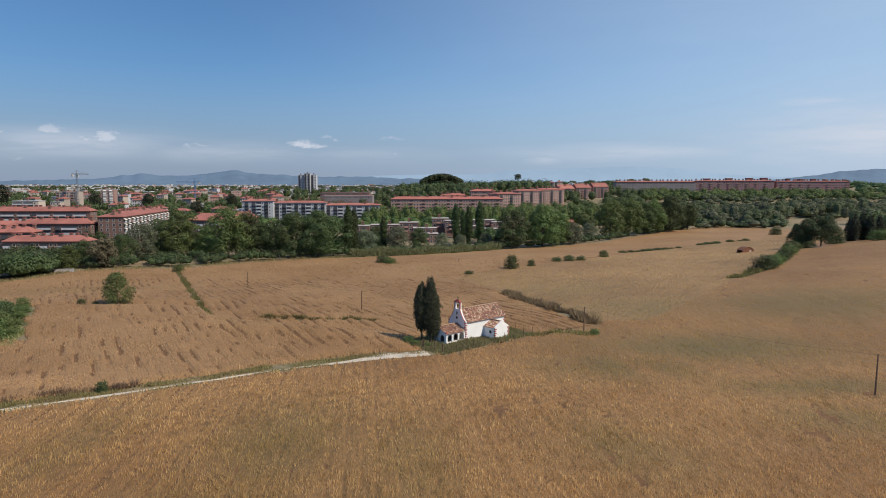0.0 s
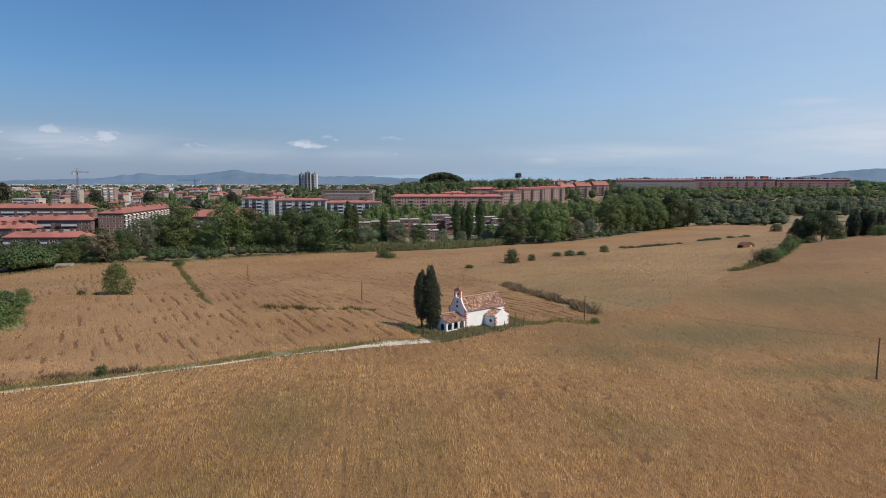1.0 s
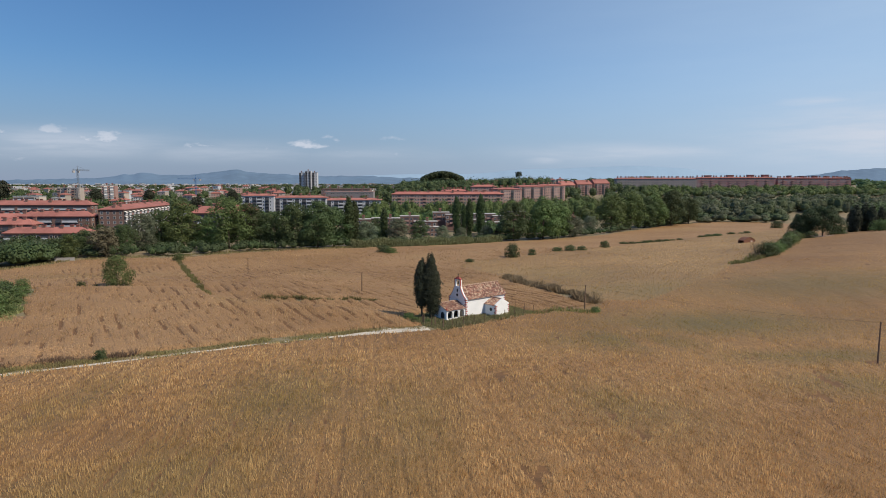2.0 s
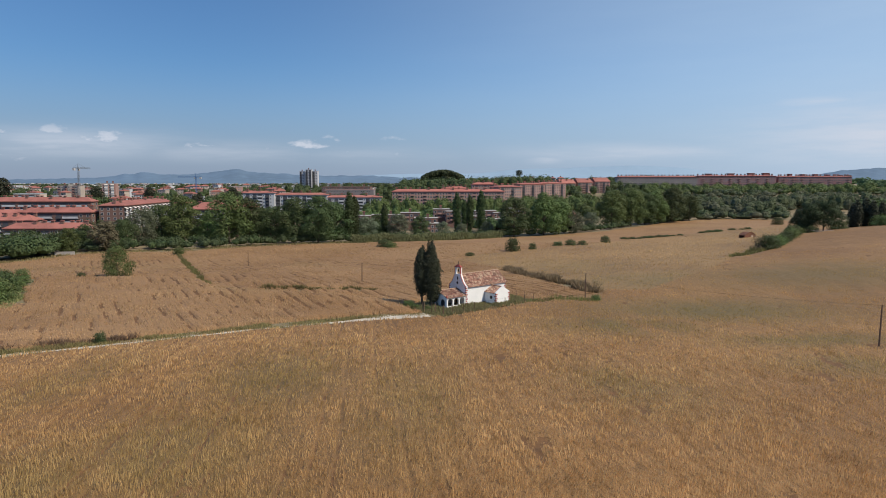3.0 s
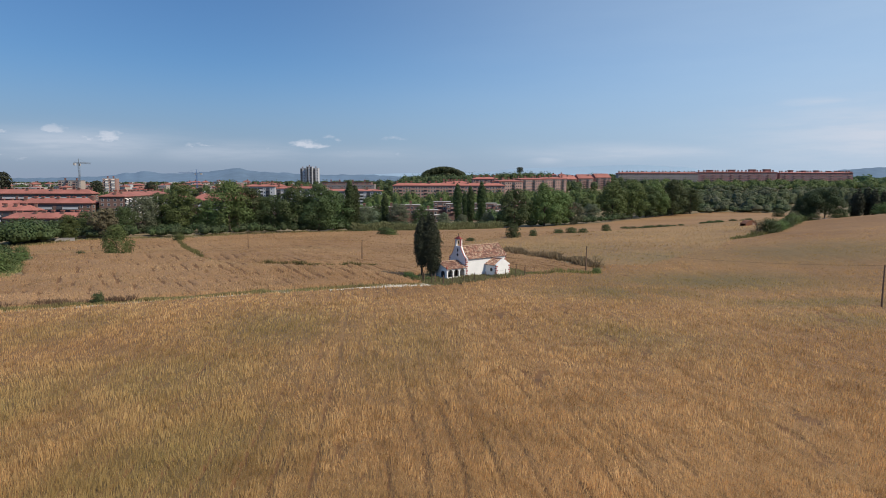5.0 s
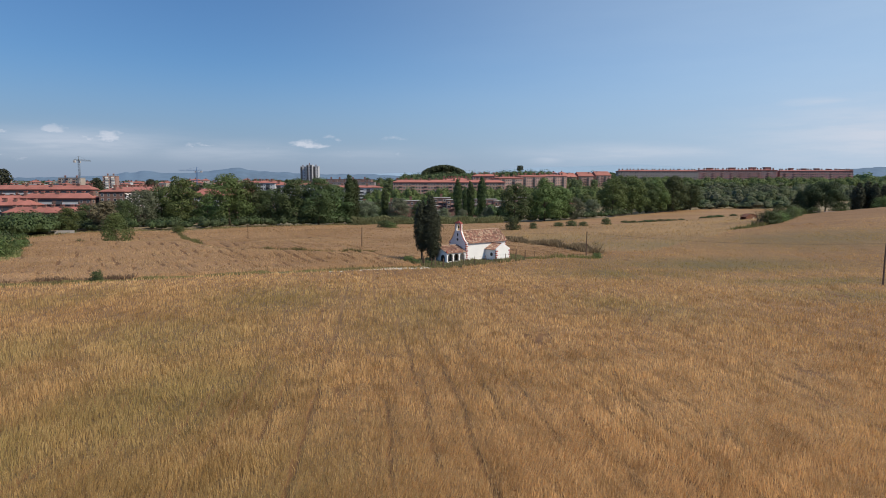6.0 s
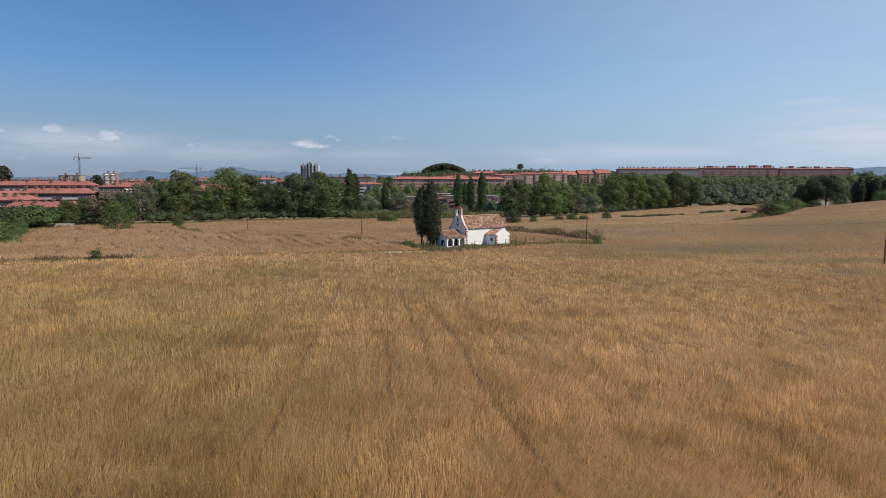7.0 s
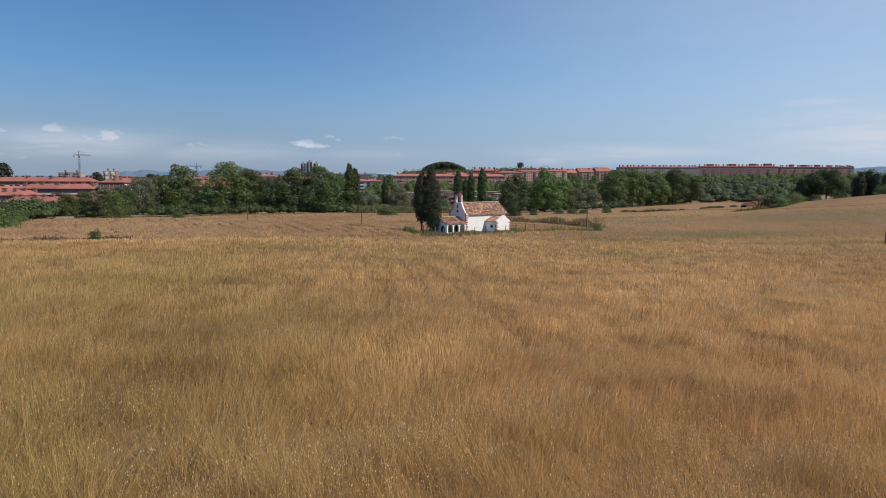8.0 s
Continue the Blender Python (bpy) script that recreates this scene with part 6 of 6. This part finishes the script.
def tower_crane(tan, d, z0, height, back, fore, mat, label, turn):
    ob = empty("tower_crane", pose(tan * d, d, z0, 0, 0, turn), label, "crane")
    r = 0.75

    def lattice(name, p0, p1, n):
        bm = bmesh.new()
        ax = (Vector(p1) - Vector(p0)).normalized()
        u = Vector((0, 1, 0)) if abs(ax.y) < 0.5 else Vector((1, 0, 0))
        v = ax.cross(u)
        rails = [[Vector(p0).lerp(Vector(p1), k / n) + r * (su * u + sv * v) for k in range(n + 1)] for su, sv in ((-1, -1), (1, -1), (1, 1), (-1, 1))]
        for rail in rails:
            tube(bm, [rail[0], rail[-1]], [0.13, 0.13], 4)
        for a in range(4):
            for k in range(n):
                tube(bm, [rails[a][k], rails[(a + 1) % 4][k + 1]], [0.07, 0.07], 4)
        part(name, bm, mat, ob)

    lattice("mast", (0, 0, -8), (0, 0, height), 22)
    lattice("jib", (0, 0, height), (fore, 0, height), 20)
    lattice("counter_jib", (0, 0, height), (-back, 0, height), 6)
    bm = bmesh.new()
    box(bm, -back, -back + 2.6, -1, 1, height - 3.0, height - 0.6)
    part("counterweight", bm, M_FARWALL, ob)
    bm = bmesh.new()
    tube(bm, [(0, 0, height), (0, 0, height + 5)], [0.5, 0.2], 5)
    tube(bm, [(0, 0, height + 5), (fore * 0.6, 0, height + 0.8)], [0.08, 0.08], 4)
    tube(bm, [(0, 0, height + 5), (-back * 0.9, 0, height + 0.8)], [0.08, 0.08], 4)
    part("apex", bm, mat, ob)
    bm = bmesh.new()
    box(bm, 0.9, 2.4, -0.8, 0.8, height - 3.2, height - 0.9)
    part("cab", bm, M_FARWALL, ob)


tower_crane(-0.571, 740, 8, 33.5, 8, 20, M_CRANE, "grey tower crane over the half-built block", 82)
tower_crane(-0.387, 900, 4, 29, 8, 26, M_CRANEBLUE, "blue tower crane with a long level jib", 176)


# ---- distance ----
def far_town():
    """The town spreading over the plain: thousands of small buildings."""
    rng = np.random.RandomState(17)
    n = 3600
    d = 1050 * (4300 / 1050) ** rng.rand(n)
    tan = -0.8 + 1.02 * rng.rand(n) ** 0.9
    x = tan * d
    w, dp = (5 + 12 * rng.rand(n) ** 3) * (0.5 + d / 2600), 8 + 8 * rng.rand(n)
    h = (2.6 + 4.2 * rng.rand(n) ** 2) * (0.5 + d / 2600)
    z = soil(x, d)
    a = rng.rand(n) * 0.8 - 0.4
    lo = np.array([(-1, -1), (1, -1), (1, 1), (-1, 1)]) * 0.5
    cx = lo[None, :, 0] * w[:, None]
    cy = lo[None, :, 1] * dp[:, None]
    px_ = x[:, None] + cx * np.cos(a)[:, None] - cy * np.sin(a)[:, None]
    py_ = d[:, None] + cx * np.sin(a)[:, None] + cy * np.cos(a)[:, None]
    bot = np.stack([px_, py_, np.repeat((z - 3)[:, None], 4, 1)], -1)
    top = np.stack([px_, py_, np.repeat((z + h)[:, None], 4, 1)], -1)
    faces = [top]
    for k in range(4):
        j = (k + 1) % 4
        faces.append(np.stack([bot[:, k], bot[:, j], top[:, j], top[:, k]], 1))
    tagged(new("distant_town", quad_mesh("distant_town", np.concatenate(faces), M_TOWN)), "pale houses of the town spread over the plain", "town", kind="stuff")


def town_material():
    m, nt, bs = fresh("distant_town_walls")
    geo = nt.nodes.new("ShaderNodeNewGeometry")
    r = geo.outputs["Random Per Island"]
    c = blend(nt, ramp(nt, r, 0.55, 0.6), (0.46, 0.46, 0.47), (0.30, 0.205, 0.175))
    c = blend(nt, ramp(nt, r, 0.8, 0.82), c, (0.20, 0.205, 0.215))
    wire(nt, c, bs.inputs["Base Color"])
    bs.inputs["Roughness"].default_value = 0.9
    return m


M_TOWN = town_material()
far_town()


def core_quads():
    """A coarse cube-shaped ball of 24 quads, to fill the heart of a far crown."""
    quads = []
    for axis in range(3):
        for sign in (-1, 1):
            for u in (-1, 0):
                for v in (-1, 0):
                    q = []
                    for du, dv in ((0, 0), (1, 0), (1, 1), (0, 1)):
                        p = [0.0, 0.0, 0.0]
                        p[axis], p[(axis + 1) % 3], p[(axis + 2) % 3] = sign, u + du, v + dv
                        q.append(Vector(p).normalized())
                    quads.append(q if sign > 0 else q[::-1])
    return np.array(quads)


CORE = core_quads()


def woods(name, n, place, height, radius, per, size, mat, label, seed):
    """Many far crowns of leaf clumps in one sheet of woodland."""
    rng = np.random.RandomState(seed)
    x, y = place(rng, n)
    n = len(x)
    z = soil(x, y)
    h = height * (0.65 + 0.7 * rng.rand(n))
    r = radius * (0.7 + 0.6 * rng.rand(n))
    k = np.repeat(np.arange(n), per)
    d = unit(len(k), rng)
    d[:, 2] = np.where(d[:, 2] < -0.3, -d[:, 2], d[:, 2])
    lump = 0.85 + 0.3 * np.sin(d[:, 0] * 5 + k) * np.cos(d[:, 1] * 4 + k * 1.7) + 0.12 * rng.normal(size=len(k))
    pos = np.stack([x[k] + d[:, 0] * r[k] * lump, y[k] + d[:, 1] * r[k] * lump, z[k] + h[k] * 0.52 + d[:, 2] * h[k] * 0.48 * lump], -1)
    co = cards(pos, d, size * (0.6 + np.full(len(k), 0.5)), rng)
    centre, half = np.stack([x, y, z + h * 0.5], -1), np.stack([r, r, h * 0.5], -1) * np.where(y < 480, 0.6, 0.76)[:, None]
    co = np.concatenate([co, (centre[:, None, None] + CORE[None] * half[:, None, None]).reshape(-1, 4, 3)])
    tagged(new(name, quad_mesh(name, co, mat)), label, "woods", kind="stuff")


def fan(t0, t1, d0, d1, power=1.0, gaps=None):
    def place(rng, n):
        if gaps is not None:
            d = d0 + (d1 - d0) * rng.rand(n * 3 // 2) ** power
            x = (t0 + (t1 - t0) * rng.rand(n * 3 // 2)) * d
            order = np.argsort(-fbm(x, d, gaps, 77, 3) - 0.2 * rng.rand(n * 3 // 2))[:n]
            return x[order], d[order]
        d = d0 + (d1 - d0) * rng.rand(n) ** power
        t = t0 + (t1 - t0) * rng.rand(n)
        return t * d, d
    return place


def along_edge(rng, n):
    t = -0.60 + 0.99 * rng.rand(n)
    d = np.interp(t, [-0.62, -0.43, -0.30, -0.2, -0.08, 0.08, 0.16, 0.25, 0.36, 0.42], [268, 271, 289, 307, 326, 374, 386, 410, 490, 524]) + rng.rand(n) ** 1.6 * np.interp(t, [-0.5, -0.2, 0.0], [36, 16, 9])
    return t * d, d


woods("street_trees", 160, fan(-0.33, 0.10, 500, 545), 9, 4.5, 130, 1.0, M_LEAF_BRIGHT, "rows of green street trees before the flats", 301)
woods("street_trees", 150, fan(-0.12, 0.24, 540, 580), 15, 4.8, 150, 1.0, M_LEAF_BRIGHT, "rows of green street trees before the brick blocks", 302)
woods("stream_woods", 80, fan(-0.46, -0.09, 335, 400), 10.5, 4.5, 150, 0.9, M_LEAF, "dense dark woodland along the stream", 303)
woods("stream_woods", 45, fan(0.05, 0.20, 410, 460), 7.5, 5.0, 220, 1.0, M_LEAF, "dense dark woodland along the stream", 304)
woods("stream_woods", 70, fan(0.22, 0.36, 500, 620), 14, 6, 220, 1.4, M_LEAF_BRIGHT, "woodland below the blocks", 305)
woods("block_gardens", 90, fan(0.09, 0.31, 590, 650), 11, 5.5, 150, 1.2, M_LEAF_BRIGHT, "green trees at the foot of the brick blocks", 315)
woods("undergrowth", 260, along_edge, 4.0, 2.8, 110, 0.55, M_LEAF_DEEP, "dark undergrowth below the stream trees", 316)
woods("undergrowth", 60, along_edge, 4.2, 2.4, 110, 0.55, M_LEAF, "green undergrowth below the stream trees", 317)
woods("villa_gardens", 760, fan(-0.78, -0.25, 520, 1150), 9.5, 5.0, 60, 1.5, M_LEAF, "garden trees among the town houses", 306)
woods("town_trees", 480, fan(-0.30, 0.32, 640, 1150), 12, 6.5, 85, 1.6, M_LEAF, "green trees between the blocks", 307)
woods("hillside_scrub", 190, fan(0.36, 0.68, 515, 640, gaps=60), 11, 6, 130, 1.1, M_SLOPE, "dark scrub on the slope", 308)
woods("hillside_scrub", 300, fan(0.36, 0.82, 620, 820, gaps=90), 7, 6, 80, 1.2, M_SLOPE, "dark scrub on the slope", 309)
woods("hillside_trees", 260, fan(0.30, 0.70, 790, 885), 9, 5.5, 100, 1.6, M_LEAF_BRIGHT, "green trees below the red brick blocks", 310)
woods("far_trees", 480, fan(-0.8, 0.35, 1150, 2400), 8.5, 10, 60, 3.5, M_LEAF, "far dark trees over the plain", 311)
woods("far_trees", 160, fan(0.55, 0.85, 950, 2200), 12, 12, 60, 3.5, M_LEAF, "far dark trees over the plain", 312)
woods("edge_thicket", 90, lambda rng, n: (lambda t, o: (-186 + 34 * t - o, 205 + 58 * t))(rng.rand(n), 22 * rng.rand(n)), 7, 4.2, 240, 0.75, M_LEAF, "green thicket beside the field corner", 318)
woods("ridge_woods", 250, fan(-0.065, 0.17, 1010, 1135), 16, 8, 70, 1.7, M_LEAF, "green woods on the ridge below the hilltop", 319)
woods("hillside_scrub", 120, fan(0.365, 0.56, 505, 575, gaps=25), 5.5, 4.5, 120, 0.8, M_SLOPE, "low green scrub at the field edge", 320)
woods("estate_trees", 26, fan(-0.565, -0.50, 375, 430), 11, 4, 180, 0.9, M_LEAF, "trees between the estate blocks", 321)
def slope_place(rng, n):
    x, d = fan(0.345, 0.84, 560, 890)(rng, n)
    t = x / d
    bare = (t > 0.43) & (t < 0.50) & (d > 640) & (d < 735)
    return x[~bare], d[~bare]


woods("hillside_scrub", 210, slope_place, 6, 6, 85, 1.3, M_SLOPE, "green and dark scrub over the slope", 322)
woods("rise_woods", 60, fan(0.66, 0.80, 322, 380), 12, 6, 220, 1.1, M_LEAF, "dark woodland behind the cypresses", 313)
woods("edge_thicket", 60, fan(-0.80, -0.58, 262, 310), 6, 4.5, 260, 0.8, M_LEAF, "fresh green thicket at the field corner", 314)


def wooded_hill():
    rng = np.random.RandomState(23)
    n = 420
    x = 1 + 36 * (rng.rand(n) * 2 - 1)
    y = 1150 + rng.normal(size=n) * 8
    f = np.cos(np.clip((x - 1) / 40, -1, 1) * 1.5)
    k = np.repeat(np.arange(n), 60)
    d = unit(len(k), rng)
    top = 36 + 13 * f - 5 * rng.rand(n)
    pos = np.stack([x[k] + d[:, 0] * 4.5, y[k] + d[:, 1] * 4.5, top[k] - 4 + d[:, 2] * 4], -1)
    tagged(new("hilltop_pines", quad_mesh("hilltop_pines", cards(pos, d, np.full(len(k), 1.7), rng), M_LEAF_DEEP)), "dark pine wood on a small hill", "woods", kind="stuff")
    bm = bmesh.new()
    bmesh.ops.create_uvsphere(bm, u_segments=24, v_segments=12, radius=1)
    ob = part("wooded_hill", bm, M_HILLGRASS, None)
    ob.matrix_world = Matrix.Translation((1, 1185, 10)) @ Matrix.Diagonal((50, 30, 33, 1))
    tagged(ob, "small rounded hill under the pine wood", "hill", kind="structure")


wooded_hill()
UMB = broad_tree("umbrella_pine", 14, 6.0, 141, M_LEAF_DARK, "lone dark umbrella pine on the skyline", "pine", 900, 1.0, 0.5)
stand(UMB, 0.121 * 1150, 1150, 1.3, 1.0, z=29)
UMB2 = broad_tree("pine_tree", 14, 9.0, 143, M_LEAF_DARK, "broad dark pine rising over the town roofs", "pine", 1400, 1.4, 0.2, "town pines")
for tan, d, z, s in ((-0.695, 640, 7, 1.5), (-0.46, 700, 6, 0.9), (-0.33, 690, 6, 0.9), (-0.545, 690, 6, 1.0), (-0.385, 620, 0, 0.9)):
    stand(UMB2, tan * d, d, s, 0.9, z=z)


def range_of_hills(name, d, heights, mat, label, seed, base=0.0, rough=10):
    """A range seen far off: a ridge with slopes falling to the plain. heights: (tangent, height)."""
    t = np.linspace(-1.1, 1.1, 500)
    hx, hz = np.array(heights, float).T
    ridge = np.interp(t, hx, hz)
    for _ in range(5):
        ridge[1:-1] = (ridge[:-2] + 2 * ridge[1:-1] + ridge[2:]) / 4
    ridge = ridge + rough * fbm(t * 60, 0 * t, 0.9, seed, 4)
    rows = np.linspace(0, 1, 10)
    X = t[None, :] * (d - 350 * (1 - rows[:, None]))
    Y = np.repeat((d - 350 * (1 - rows))[:, None], len(t), 1)
    Z = base + (ridge[None, :] - base) * rows[:, None] ** 0.8 + 3 * fbm(X, Y, 90, seed + 1, 3) * (1 - rows[:, None])
    tagged(new(name, grid_mesh(name, X, Y, Z, mat)), label, "hills", kind="structure")


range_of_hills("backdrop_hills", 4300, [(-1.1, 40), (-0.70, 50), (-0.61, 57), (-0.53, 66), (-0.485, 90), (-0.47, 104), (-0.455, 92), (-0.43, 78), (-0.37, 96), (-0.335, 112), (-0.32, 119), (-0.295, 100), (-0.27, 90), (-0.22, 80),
                                        (-0.10, 74), (-0.04, 60), (0.1, 40), (0.3, 34), (0.54, 62), (0.58, 84), (0.63, 112), (0.675, 131), (0.70, 124), (0.8, 90), (1.1, 60)], M_HILL_HAZE, "hills beyond the town, coloured blue for haze", 401, 10)
range_of_hills("backdrop_range", 4750, [(-1.1, 20), (-0.25, 20), (-0.12, 86), (-0.02, 98), (0.05, 96), (0.12, 130), (0.2, 140), (0.30, 158), (0.38, 140), (0.44, 100), (0.52, 80), (0.7, 60), (1.1, 40)], M_RANGE_HAZE,
               "mountain range on the horizon, coloured pale for haze", 402, 10, 3)
